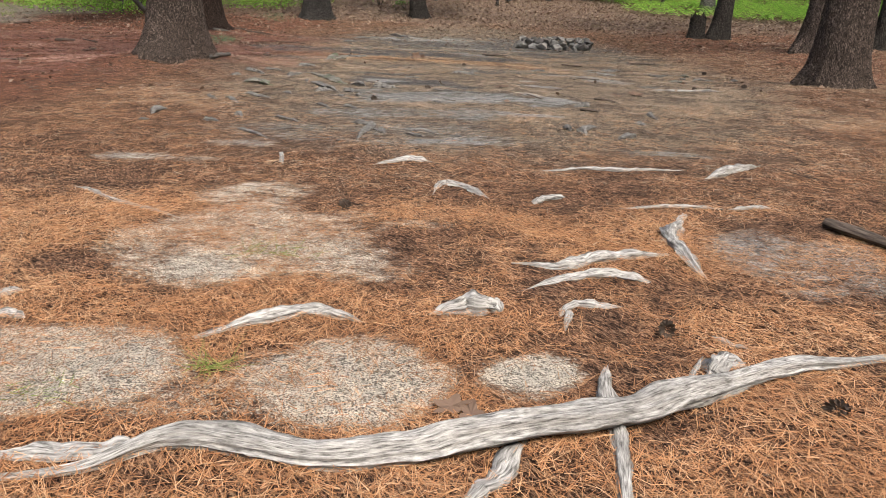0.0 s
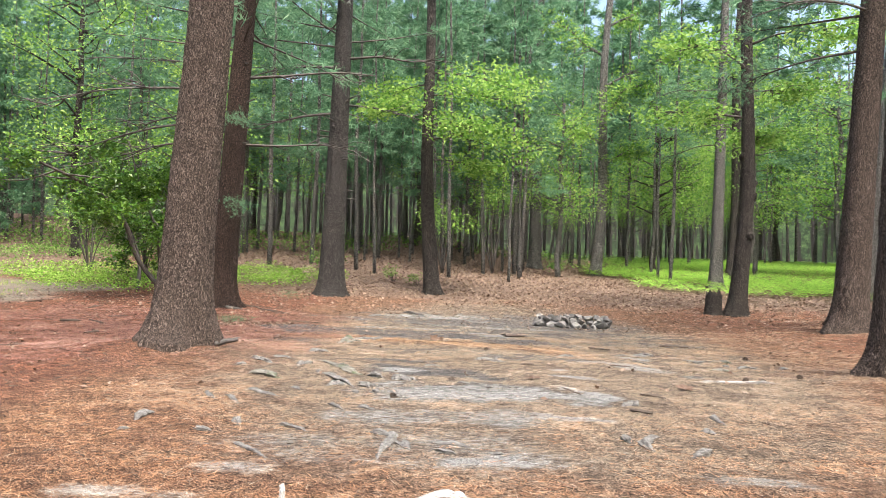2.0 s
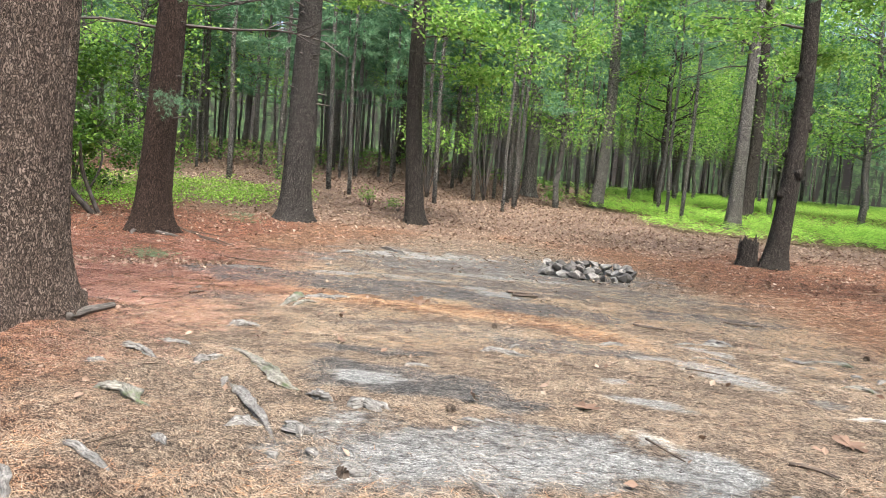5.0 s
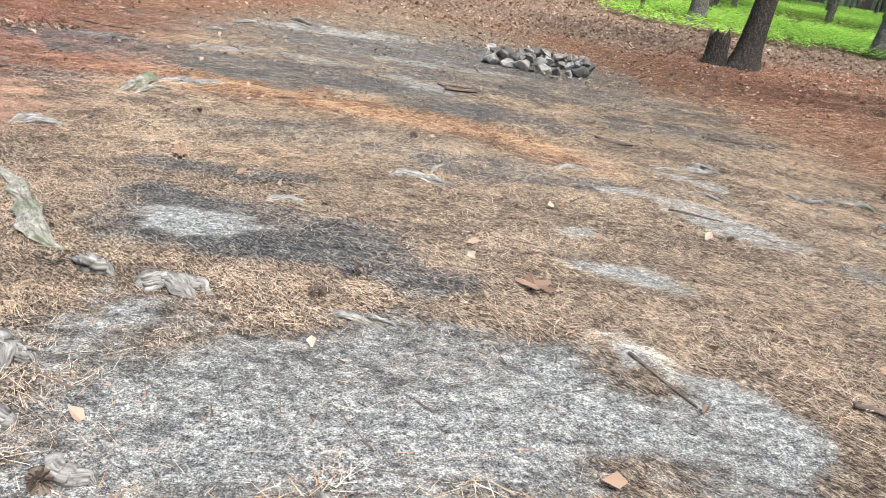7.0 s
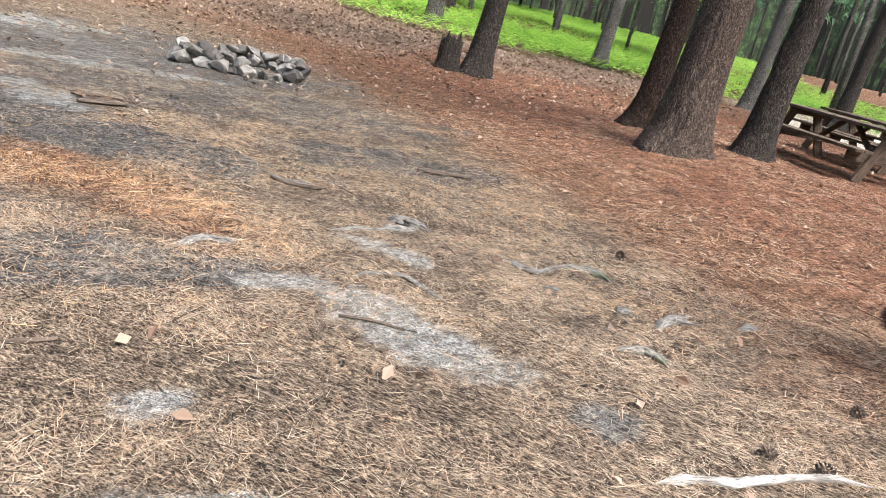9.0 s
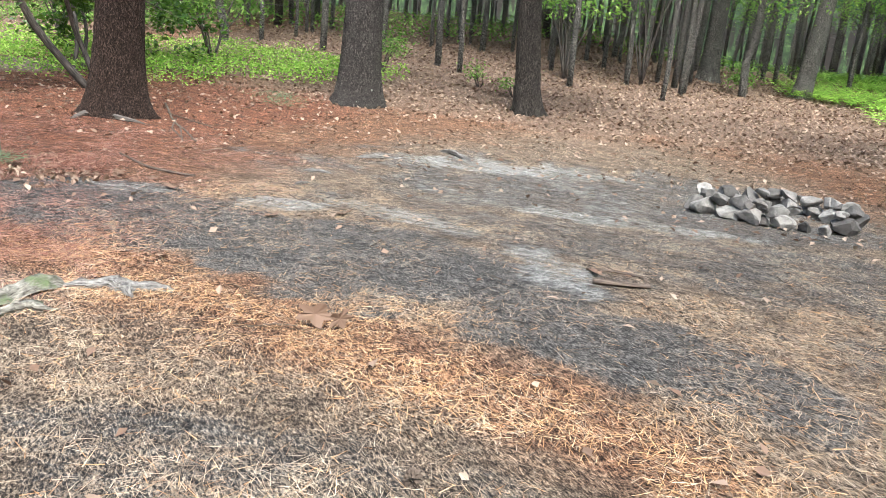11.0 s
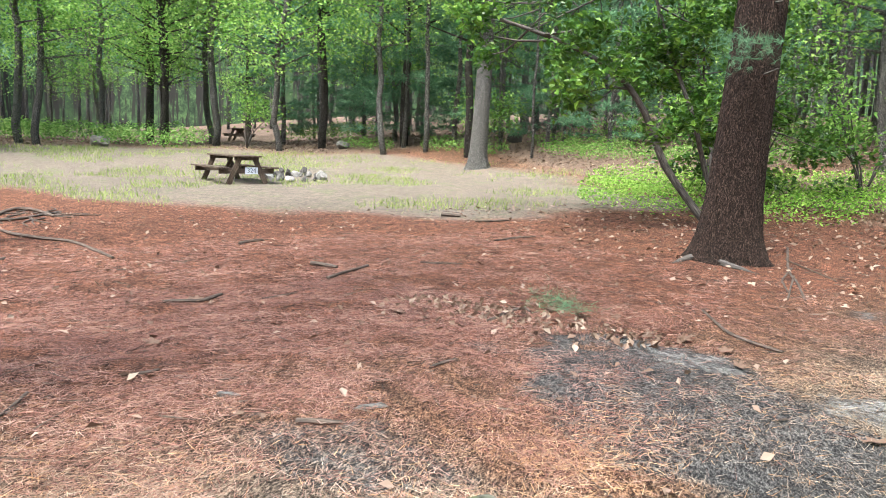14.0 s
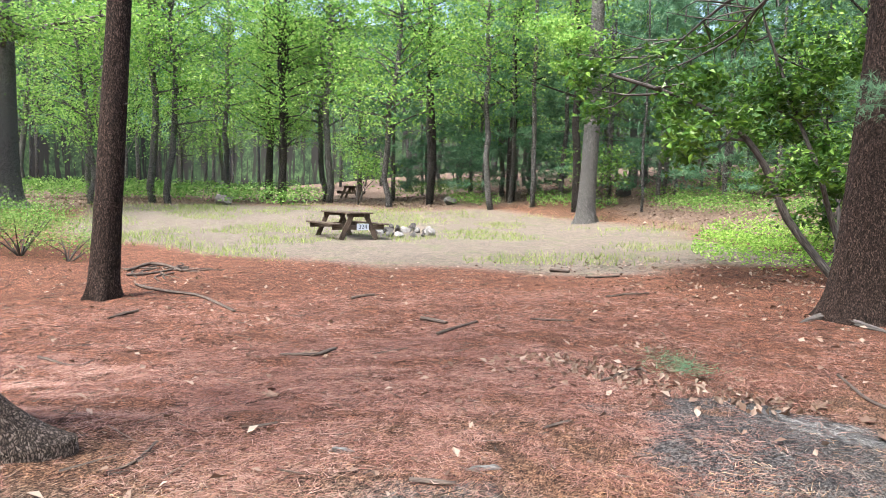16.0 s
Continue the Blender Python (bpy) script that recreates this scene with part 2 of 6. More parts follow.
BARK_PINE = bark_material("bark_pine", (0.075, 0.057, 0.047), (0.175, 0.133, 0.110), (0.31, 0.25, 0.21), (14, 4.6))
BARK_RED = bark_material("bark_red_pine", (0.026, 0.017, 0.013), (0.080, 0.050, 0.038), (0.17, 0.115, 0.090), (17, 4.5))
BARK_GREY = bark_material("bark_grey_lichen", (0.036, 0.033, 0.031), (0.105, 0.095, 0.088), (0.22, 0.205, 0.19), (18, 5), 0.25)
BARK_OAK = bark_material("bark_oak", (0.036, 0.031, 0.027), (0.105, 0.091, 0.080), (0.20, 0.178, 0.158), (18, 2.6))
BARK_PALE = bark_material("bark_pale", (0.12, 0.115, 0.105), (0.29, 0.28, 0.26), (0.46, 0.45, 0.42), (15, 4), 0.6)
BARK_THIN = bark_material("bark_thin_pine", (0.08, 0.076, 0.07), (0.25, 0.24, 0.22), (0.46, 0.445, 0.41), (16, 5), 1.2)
ROOT_WOOD = wood_material("weathered_root", (0.06, 0.056, 0.051), (0.26, 0.252, 0.238), (0.50, 0.49, 0.465), (210, 16, 1))
ROOT_DARK = wood_material("worn_dark_root", (0.030, 0.028, 0.026), (0.115, 0.110, 0.103), (0.225, 0.218, 0.206), (120, 20, 1))
ROOT_MOSS = wood_material("mossy_root", (0.03, 0.028, 0.023), (0.13, 0.123, 0.106), (0.24, 0.235, 0.205), (120, 20, 1), True)
TWIG = wood_material("twig", (0.022, 0.017, 0.014), (0.075, 0.057, 0.045), (0.16, 0.128, 0.104), (60, 6, 1))
BRANCH = wood_material("dead_branch", (0.022, 0.02, 0.018), (0.07, 0.062, 0.055), (0.14, 0.126, 0.115), (60, 6, 1))
TABLE_WOOD = wood_material("stained_table_wood", (0.028, 0.020, 0.014), (0.075, 0.054, 0.039), (0.15, 0.115, 0.088), (4, 60, 1))
SIGN_WHITE = plain_material("sign_plate", (0.55, 0.60, 0.68), 0.5, 0.15, 20)
SIGN_INK = plain_material("sign_ink", (0.05, 0.06, 0.09), 0.6, 0.1)
NEEDLE_PINE = leaf_material("pine_needles", [(0.2, (0.045, 0.115, 0.062)), (0.5, (0.115, 0.25, 0.135)), (0.85, (0.26, 0.41, 0.235))], 0.5, 0.4)
LEAF_OAK = leaf_material("oak_leaves", [(0.2, (0.085, 0.19, 0.035)), (0.5, (0.19, 0.365, 0.068)), (0.85, (0.40, 0.56, 0.15))], 0.5, 0.52)
LEAF_LAUREL = leaf_material("laurel_leaves", [(0.2, (0.025, 0.065, 0.012)), (0.55, (0.065, 0.15, 0.022)), (0.85, (0.17, 0.29, 0.04))], 0.3, 0.35)
LEAF_FERN = leaf_material("fern_fronds", [(0.18, (0.08, 0.20, 0.02)), (0.5, (0.24, 0.46, 0.06)), (0.85, (0.46, 0.66, 0.15))], 0.55, 0.5)
LEAF_SHRUB = leaf_material("shrub_leaves", [(0.18, (0.055, 0.14, 0.02)), (0.5, (0.16, 0.31, 0.06)), (0.85, (0.33, 0.48, 0.14))], 0.5, 0.45)
GRASS = leaf_material("thin_grass", [(0.2, (0.11, 0.17, 0.03)), (0.5, (0.22, 0.30, 0.07)), (0.85, (0.38, 0.42, 0.15))], 0.6, 0.35)
DEAD_LEAF = leaf_material("dead_leaves", [(0.2, (0.085, 0.046, 0.028)), (0.5, (0.20, 0.135, 0.098)), (0.85, (0.38, 0.30, 0.235))], 0.7, 0.15)
LITTER_RED = leaf_material("red_needles", [(0.15, (0.028, 0.013, 0.010)), (0.4, (0.135, 0.054, 0.037)), (0.62, (0.29, 0.136, 0.098)), (0.9, (0.56, 0.40, 0.325))], 0.6, 0.0)
LITTER_FRESH = leaf_material("fresh_needles", [(0.15, (0.10, 0.045, 0.022)), (0.38, (0.33, 0.148, 0.063)), (0.6, (0.50, 0.25, 0.112)), (0.9, (0.66, 0.47, 0.30))], 0.6, 0.0)
LITTER_WORN = leaf_material("bleached_needles", [(0.15, (0.05, 0.042, 0.034)), (0.38, (0.19, 0.145, 0.105)), (0.6, (0.35, 0.275, 0.20)), (0.9, (0.58, 0.50, 0.39))], 0.6, 0.0)
LITTER = leaf_material("fallen_needles", [(0.15, (0.06, 0.038, 0.026)), (0.38, (0.21, 0.122, 0.074)), (0.6, (0.36, 0.235, 0.15)), (0.9, (0.54, 0.43, 0.32))], 0.6, 0.0)


LITTER_GOLD = leaf_material("golden_needles", [(0.15, (0.12, 0.062, 0.03)), (0.38, (0.38, 0.20, 0.088)), (0.6, (0.56, 0.34, 0.165)), (0.9, (0.70, 0.54, 0.35))], 0.6, 0.0)


def stone_material():
    m, n, l, bsdf = node_material("field_stone")
    info = n.new("ShaderNodeObjectInfo")
    a = noise_tex(n, l, coords(n, "Object"), 9, 6, 0.7)
    base = ramp(n, l, info.outputs["Random"], [(0.0, (0.05, 0.045, 0.042)), (0.4, (0.12, 0.115, 0.108)), (0.75, (0.29, 0.28, 0.262)), (1.0, (0.075, 0.06, 0.052))])
    l.new(mix_rgb(n, l, ramp(n, l, a, [(0.35, (0.45, 0.45, 0.45)), (0.65, (1.15, 1.15, 1.15))]), (0, 0, 0), base, "MIX"), bsdf.inputs["Base Color"])
    bsdf.inputs["Roughness"].default_value = 0.85
    bump(n, l, bsdf, a, 0.6, 0.02)
    return m


STONE = stone_material()


def ground_material():
    m, n, l, bsdf = node_material("forest_floor")
    at = n.new("ShaderNodeVertexColor")
    at.layer_name = "cover"
    sep = n.new("ShaderNodeSeparateColor")
    l.new(at.outputs[0], sep.inputs[0])
    pos = coords(n, "Object")
    fine = noise_tex(n, l, pos, 75, 5, 0.75)
    streak = noise_tex(n, l, mapped(n, l, mapped(n, l, pos, (1, 1, 1), 38), (30, 105, 40)), 1.0, 4, 0.75)
    streak2 = noise_tex(n, l, mapped(n, l, mapped(n, l, pos, (1, 1, 1), -27), (95, 32, 40)), 1.0, 4, 0.75)
    mid = noise_tex(n, l, pos, 3.2, 5, 0.65)
    wide = noise_tex(n, l, pos, 0.45, 4, 0.6)
    speck = noise_tex(n, l, pos, 140, 3, 0.8)
    needles = maths(n, l, "ADD", maths(n, l, "MAXIMUM", streak, streak2), maths(n, l, "MULTIPLY", maths(n, l, "SUBTRACT", speck, 0.5), 0.35))
    patchy = noise_tex(n, l, mapped(n, l, pos, (1.0, 1.5, 1.0)), 1.1, 6, 0.7)
    coarse = noise_tex(n, l, mapped(n, l, pos, (8, 13, 8), 20), 1.0, 7, 0.85)
    lit = ramp(n, l, needles, [(0.45, (0.014, 0.008, 0.006)), (0.53, (0.11, 0.058, 0.036)), (0.60, (0.29, 0.165, 0.10)), (0.70, (0.48, 0.345, 0.24))])
    straw = ramp(n, l, needles, [(0.45, (0.018, 0.013, 0.010)), (0.53, (0.115, 0.088, 0.066)), (0.60, (0.28, 0.222, 0.165)), (0.70, (0.50, 0.425, 0.335))])
    red = mix_rgb(n, l, 1.0, lit, (1.0, 0.81, 0.82), "MULTIPLY")
    worn = n.new("ShaderNodeAttribute")
    worn.attribute_name = "worn"
    fresh = maths(n, l, "ADD", maths(n, l, "MULTIPLY", worn.outputs["Fac"], -1.0), maths(n, l, "MULTIPLY", maths(n, l, "SUBTRACT", 0.5, wide), 1.2))
    lit = mix_rgb(n, l, ramp(n, l, fresh, [(0.15, (0, 0, 0)), (0.85, (1, 1, 1))]), lit, red)
    lit = mix_rgb(n, l, ramp(n, l, maths(n, l, "ADD", worn.outputs["Fac"], maths(n, l, "MULTIPLY", maths(n, l, "SUBTRACT", patchy, 0.5), 1.4)), [(0.25, (0, 0, 0)), (0.75, (1, 1, 1))]), lit, straw)
    tone = ramp(n, l, mid, [(0.28, (0.58, 0.59, 0.61)), (0.72, (1.22, 1.20, 1.17))])
    crumb = ramp(n, l, coarse, [(0.37, (0.38, 0.38, 0.40)), (0.5, (0.95, 0.95, 0.95)), (0.63, (1.6, 1.56, 1.5))])
    tone = mix_rgb(n, l, 1.0, tone, crumb, "MULTIPLY")
    lit = mix_rgb(n, l, 1.0, lit, tone, "MULTIPLY")
    sand = ramp(n, l, speck, [(0.40, (0.04, 0.035, 0.029)), (0.47, (0.44, 0.40, 0.335)), (0.56, (0.76, 0.70, 0.60))])
    soil = ramp(n, l, needles, [(0.45, (0.016, 0.0163, 0.0175)), (0.54, (0.068, 0.067, 0.066)), (0.64, (0.24, 0.235, 0.224))])
    soil = mix_rgb(n, l, 1.0, soil, tone, "MULTIPLY")
    gravel = maths(n, l, "ADD", maths(n, l, "MULTIPLY", speck, 0.55), maths(n, l, "MULTIPLY", noise_tex(n, l, pos, 38, 5, 0.8), 0.45))
    grey = ramp(n, l, gravel, [(0.40, (0.026, 0.0265, 0.026)), (0.48, (0.15, 0.154, 0.152)), (0.60, (0.50, 0.51, 0.50))])
    grey = mix_rgb(n, l, 0.7, grey, crumb, "MULTIPLY")
    sand = mix_rgb(n, l, 0.5, sand, crumb, "MULTIPLY")
    bits = maths(n, l, "ADD", noise_tex(n, l, pos, 55, 3, 0.7), maths(n, l, "MULTIPLY", maths(n, l, "SUBTRACT", mid, 0.5), 0.35))
    bits = ramp(n, l, bits, [(0.56, (0, 0, 0)), (0.63, (0.85, 0.85, 0.85))])
    sand = mix_rgb(n, l, bits, sand, (0.10, 0.082, 0.066))
    grey = mix_rgb(n, l, maths(n, l, "MULTIPLY", bits, 0.6), grey, (0.045, 0.045, 0.044))
    dry = ramp(n, l, noise_tex(n, l, pos, 26, 4, 0.7), [(0.36, (0.035, 0.024, 0.018)), (0.5, (0.13, 0.086, 0.062)), (0.66, (0.29, 0.225, 0.178))])
    turf = ramp(n, l, fine, [(0.34, (0.065, 0.054, 0.042)), (0.5, (0.175, 0.146, 0.118)), (0.68, (0.30, 0.258, 0.215))])
    turf = mix_rgb(n, l, 0.6, turf, tone, "MULTIPLY")
    green = ramp(n, l, fine, [(0.34, (0.04, 0.055, 0.018)), (0.66, (0.20, 0.23, 0.10))])
    turf = mix_rgb(n, l, ramp(n, l, patchy, [(0.52, (0, 0, 0)), (0.72, (0.75, 0.75, 0.75))]), turf, green)

    def spread(channel, lo, hi):
        """Breaks the edge of a cover channel up with noise."""
        k = maths(n, l, "ADD", channel, maths(n, l, "MULTIPLY", maths(n, l, "SUBTRACT", patchy, 0.5), 0.6))
        k = maths(n, l, "ADD", k, maths(n, l, "MULTIPLY", maths(n, l, "SUBTRACT", 0.52, needles), 1.5))
        k = maths(n, l, "ADD", k, maths(n, l, "MULTIPLY", maths(n, l, "SUBTRACT", speck, 0.5), 0.7))
        k = maths(n, l, "ADD", k, maths(n, l, "MULTIPLY", maths(n, l, "SUBTRACT", coarse, 0.5), 1.1))
        return ramp(n, l, k, [(lo, (0, 0, 0)), (hi, (1, 1, 1))])

    c = mix_rgb(n, l, spread(sep.outputs[2], 0.35, 0.65), lit, dry)
    c = mix_rgb(n, l, spread(at.outputs[1], 0.34, 0.62), c, soil)
    c = mix_rgb(n, l, spread(sep.outputs[1], 0.25, 0.75), c, turf)
    pale = mix_rgb(n, l, ramp(n, l, at.outputs[1], [(0.2, (0, 0, 0)), (0.35, (1, 1, 1))]), sand, grey)
    c = mix_rgb(n, l, spread(sep.outputs[0], 0.40, 0.70), c, pale)
    l.new(c, bsdf.inputs["Base Color"])
    bsdf.inputs["Roughness"].default_value = 0.95
    bsdf.inputs["Specular IOR Level"].default_value = 0.15
    bump(n, l, bsdf, maths(n, l, "ADD", maths(n, l, "MULTIPLY", needles, 0.8), maths(n, l, "MULTIPLY", fine, 0.5)), 1.0, 0.03)
    return m


GROUND = ground_material()

# ---- ground ----
# centre x, y, half width, half depth, turn in degrees, bare sand, dark soil
PATCHES = [
    (-0.75, 4.15, 0.85, 0.66, 7, 0.66, 0), (-0.1, 2.84, 0.38, 0.30, 3, 1, 0), (-1.15, 2.82, 0.58, 0.36, 4, 1, 0),
    (0.6, 2.97, 0.2, 0.15, 7, 1, 0), (-0.5, 2.62, 0.5, 0.14, 5, 0.6, 0), (-0.98, 5.12, 0.42, 0.36, 8, 0.72, 0),
    (2.1, 4.15, 0.5, 0.5, -10, 0.6, 0.4), (-1.9, 2.6, 0.6, 0.35, 10, 0.9, 0),
]
GREYS = [
    (0.3, 9.78, 1.3, 0.66, 4, 0.66, 0.85), (1.28, 10.12, 0.44, 0.15, -52, 0.86, 0.3), (-0.45, 11.15, 0.92, 0.4, -20, 0.2, 1.0),
    (-0.78, 11.16, 0.28, 0.17, -10, 0.9, 0.5), (-0.85, 12.12, 0.62, 0.17, 0, 0.1, 0.85), (2.4, 12.2, 0.7, 0.24, -50, 0.68, 0.5),
    (2.96, 11.48, 0.26, 0.18, -30, 0.4, 0.8), (1.38, 11.1, 0.42, 0.15, -18, 0.8, 0.5), (1.25, 11.67, 0.2, 0.1, 0, 0.8, 0.5),
    (1.0, 12.92, 1.1, 0.3, 0, 0.3, 0.75), (2.55, 13.3, 0.42, 0.14, -50, 0.75, 0.5), (1.9, 12.75, 0.3, 0.14, -10, 0.75, 0.5),
]
TROD = [
    (-0.3, 7.2, 1.7, 0.8, 0, 0.42, 0.4), (-0.1, 8.45, 1.3, 0.35, 4, 0.55, 0.6), (1.05, 8.6, 0.4, 0.14, -15, 0.9, 0.4),
    (0.25, 6.95, 0.4, 0.16, 0, 0.85, 0.3), (-1.5, 6.6, 0.5, 0.16, 0, 0.6, 0.3), (-2.0, 6.0, 0.5, 0.14, 0, 0.6, 0.3), (1.95, 6.7, 0.45, 0.22, 0, 0.5, 0.5),
]
PADS = [
    (-2.65, 16.3, 1.45, 0.85, 2, 0.0, 1.2), (-0.7, 16.2, 1.6, 0.92, -10, 0.05, 1.15), (1.1, 15.25, 1.5, 0.6, -20, 0.1, 1.0),
    (0.6, 20.4, 3.9, 2.4, 15, 0.36, 0.62), (1.6, 17.9, 3.6, 1.3, 0, 0.2, 0.62), (3.2, 15.6, 1.4, 0.6, -8, 0.12, 0.7),
    (-3.38, 16.97, 0.45, 0.24, 20, 0.5, 0.8), (-2.1, 17.25, 0.6, 0.3, 10, 0.6, 0.6), (-1.0, 17.62, 0.8, 0.28, -18, 0.6, 0.55),
    (0.45, 16.6, 0.8, 0.34, -62, 0.58, 0.6), (-0.6, 21.5, 1.8, 0.6, 20, 0.62, 0.5), (1.0, 19.0, 1.4, 0.4, 10, 0.56, 0.5), (-2.8, 14.2, 0.7, 0.4, 20, 0.3, 0.6),
    (-0.1, 13.25, 1.3, 0.55, 0, 0.1, 0.55),
]


def axis(lo, hi, step, far, grow=1.16):
    core = list(np.arange(lo, hi + step / 2, step))
    s, out = step, []
    v = core[-1]
    while v < far:
        s *= grow
        v += s
        out.append(v)
    s, v, left = step, core[0], []
    while v > -far:
        s *= grow
        v -= s
        left.append(v)
    return np.array(left[::-1] + core + out)


def cover_at(x, y):
    """Bare sand, grass, leaf litter and dark soil at a place, 0 to 1 each."""
    warp = 0.30 * (fbm(x * 1.3, y * 1.3, 0, 3, 11) - 0.5)
    warq = 0.30 * (fbm(x * 1.3, y * 1.3, 5, 3, 17) - 0.5)
    ragged = fbm(x * 2.6, y * 2.6, 9, 4, 29) - 0.5 + 0.55 * (fbm(x * 4.2, y * 4.2, 4, 2, 37) - 0.5)
    blotch = 0.62 + 0.76 * fbm(x * 2.4, y * 3.2, 7, 4, 41)
    sand, soil = np.zeros_like(x), np.zeros_like(x)
    for cx, cy, a, b, turn, s, d in PATCHES + GREYS + TROD + PADS:
        k = min(1.0, a)
        dx, dy = x + warp * k - cx, y + warq * k - cy
        c, sn = math.cos(radians(turn)), math.sin(radians(turn))
        q = np.sqrt(((dx * c + dy * sn) / a) ** 2 + ((-dx * sn + dy * c) / b) ** 2) + 0.95 * ragged
        w = sstep(1.35, 0.6, q)
        sand, soil = np.maximum(sand, w * s * blotch), np.maximum(soil, w * d)
    clearing = sstep(1.15, 0.85, np.sqrt(((x + 24) / 12.5) ** 2 + ((y - 18.5 - 0.25 * (x + 24)) / 9.0) ** 2) + 0.5 * (fbm(x * 0.4, y * 0.4, 0, 3, 5) - 0.5))
    leafy = sstep(22.5, 29.5, y + 3.5 * (fbm(x * 0.5, y * 0.5, 0, 3, 23) - 0.5)) * sstep(-16, -10, x) * sstep(26, 10, x)
    leafy = np.maximum(leafy, sstep(-29, -34, x))
    leafy = np.maximum(leafy, sstep(27.5, 31, y + 0.35 * (x + 24)) * sstep(-13, -17, x))
    leafy = np.maximum(leafy, sstep(-2, -8, y))
    path_right = sstep(17, 20, x) * sstep(34, 26, y)
    return np.maximum(sand, 0.8 * path_right), clearing, leafy * (1 - clearing), soil


def worn_at(x, y):
    """How far feet have bleached the needles to straw, 0 to 1; below 0 where they lie fresh and red."""
    off_path = np.maximum(sstep(-3.0, -5.4, x), 0.55 * sstep(4.6, 6.8, x)) * sstep(5, 9, y) * sstep(30, 24, y)
    return -off_path + (1 - off_path) * sstep(1.35, 0.6, np.sqrt(((x - 0.8) / 4.2) ** 2 + ((y - 15.5) / 10.5) ** 2)) * sstep(4.5, 7.5, y) * (1 - 0.85 * sstep(2.5, 1.3, x) * np.exp(-((y - 14.6 + 0.2 * x + 0.25 * np.maximum(x, 0) ** 2) / 0.6) ** 2))


gx, gy = axis(-6, 7, 0.11, 300), axis(0.5, 24, 0.11, 300)
X, Y = np.meshgrid(gx, gy)
sand_w, turf_w, leaf_w, soil_w = cover_at(X, Y)
near = sstep(60, 20, np.hypot(X, Y - 14))
litter_w = np.clip(1 - sand_w - soil_w, 0, 1)
Z = ground_z(X, Y) + near * (0.05 * (fbm(X * 0.9, Y * 0.9, 0, 3, 2) - 0.5) + 0.035 * (fbm(X * 4, Y * 4, 0, 3, 3) - 0.5) * (0.4 + litter_w))
n0, n1 = X.shape
grid = np.arange(n0 * n1).reshape(n0, n1)
gq = np.stack([grid[:-1, :-1], grid[:-1, 1:], grid[1:, 1:], grid[1:, :-1]], -1).reshape(-1, 4)
ground_me = mesh_of("ground", np.stack([X, Y, Z], -1).reshape(-1, 3), gq, GROUND)
layer = ground_me.color_attributes.new("cover", "FLOAT_COLOR", "POINT")
layer.data.foreach_set("color", np.stack([sand_w, turf_w, leaf_w, soil_w], -1).astype(np.float32).ravel())
trodden = ground_me.attributes.new("worn", "FLOAT", "POINT")
trodden.data.foreach_set("value", worn_at(X, Y).astype(np.float32).ravel())
ground = tagged(new("ground", ground_me), "forest floor of pine needles, sand and leaf litter", "ground", kind="structure")


def surf(x, y):
    """Height of the ground sheet itself, with its small relief."""
    x, y = np.asarray(x, float), np.asarray(y, float)
    i = np.clip(np.searchsorted(gx, x) - 1, 0, len(gx) - 2)
    j = np.clip(np.searchsorted(gy, y) - 1, 0, len(gy) - 2)
    u, v = (x - gx[i]) / (gx[i + 1] - gx[i]), (y - gy[j]) / (gy[j + 1] - gy[j])
    return (Z[j, i] * (1 - u) + Z[j, i + 1] * u) * (1 - v) + (Z[j + 1, i] * (1 - u) + Z[j + 1, i + 1] * u) * v


# ---- foliage builders: arrays of thin blades or leaves ----
def unit(v):
    return v / (np.linalg.norm(v, axis=-1, keepdims=True) + 1e-9)


def blades(at, way, length, width):
    """One thin triangle for each place, direction, length and width."""
    side = unit(np.cross(way, rng.normal(size=at.shape)))
    v = np.stack([at - side * width[:, None] / 2, at + side * width[:, None] / 2, at + way * length[:, None]], 1)
    return v.reshape(-1, 3), np.arange(len(at) * 3).reshape(-1, 3)


def leaves(at, size, tilt=0.7, droop=0.25):
    """A pointed leaf, folded along its middle, at each place."""
    n = len(at)
    nor = unit(np.stack([rng.normal(0, tilt, n), rng.normal(0, tilt, n), np.ones(n)], -1))
    a = unit(np.cross(nor, rng.normal(size=(n, 3))))
    b = np.cross(nor, a)
    s = (size * rng.uniform(0.65, 1.25, n))[:, None]
    tip = at + a * s * 0.6 - nor * s * droop
    stem = at - a * s * 0.45
    v = np.stack([stem, at + b * s * 0.32 + nor * s * 0.08, tip, at - b * s * 0.32 + nor * s * 0.08], 1)
    return v.reshape(-1, 3), np.arange(n * 4).reshape(-1, 4)


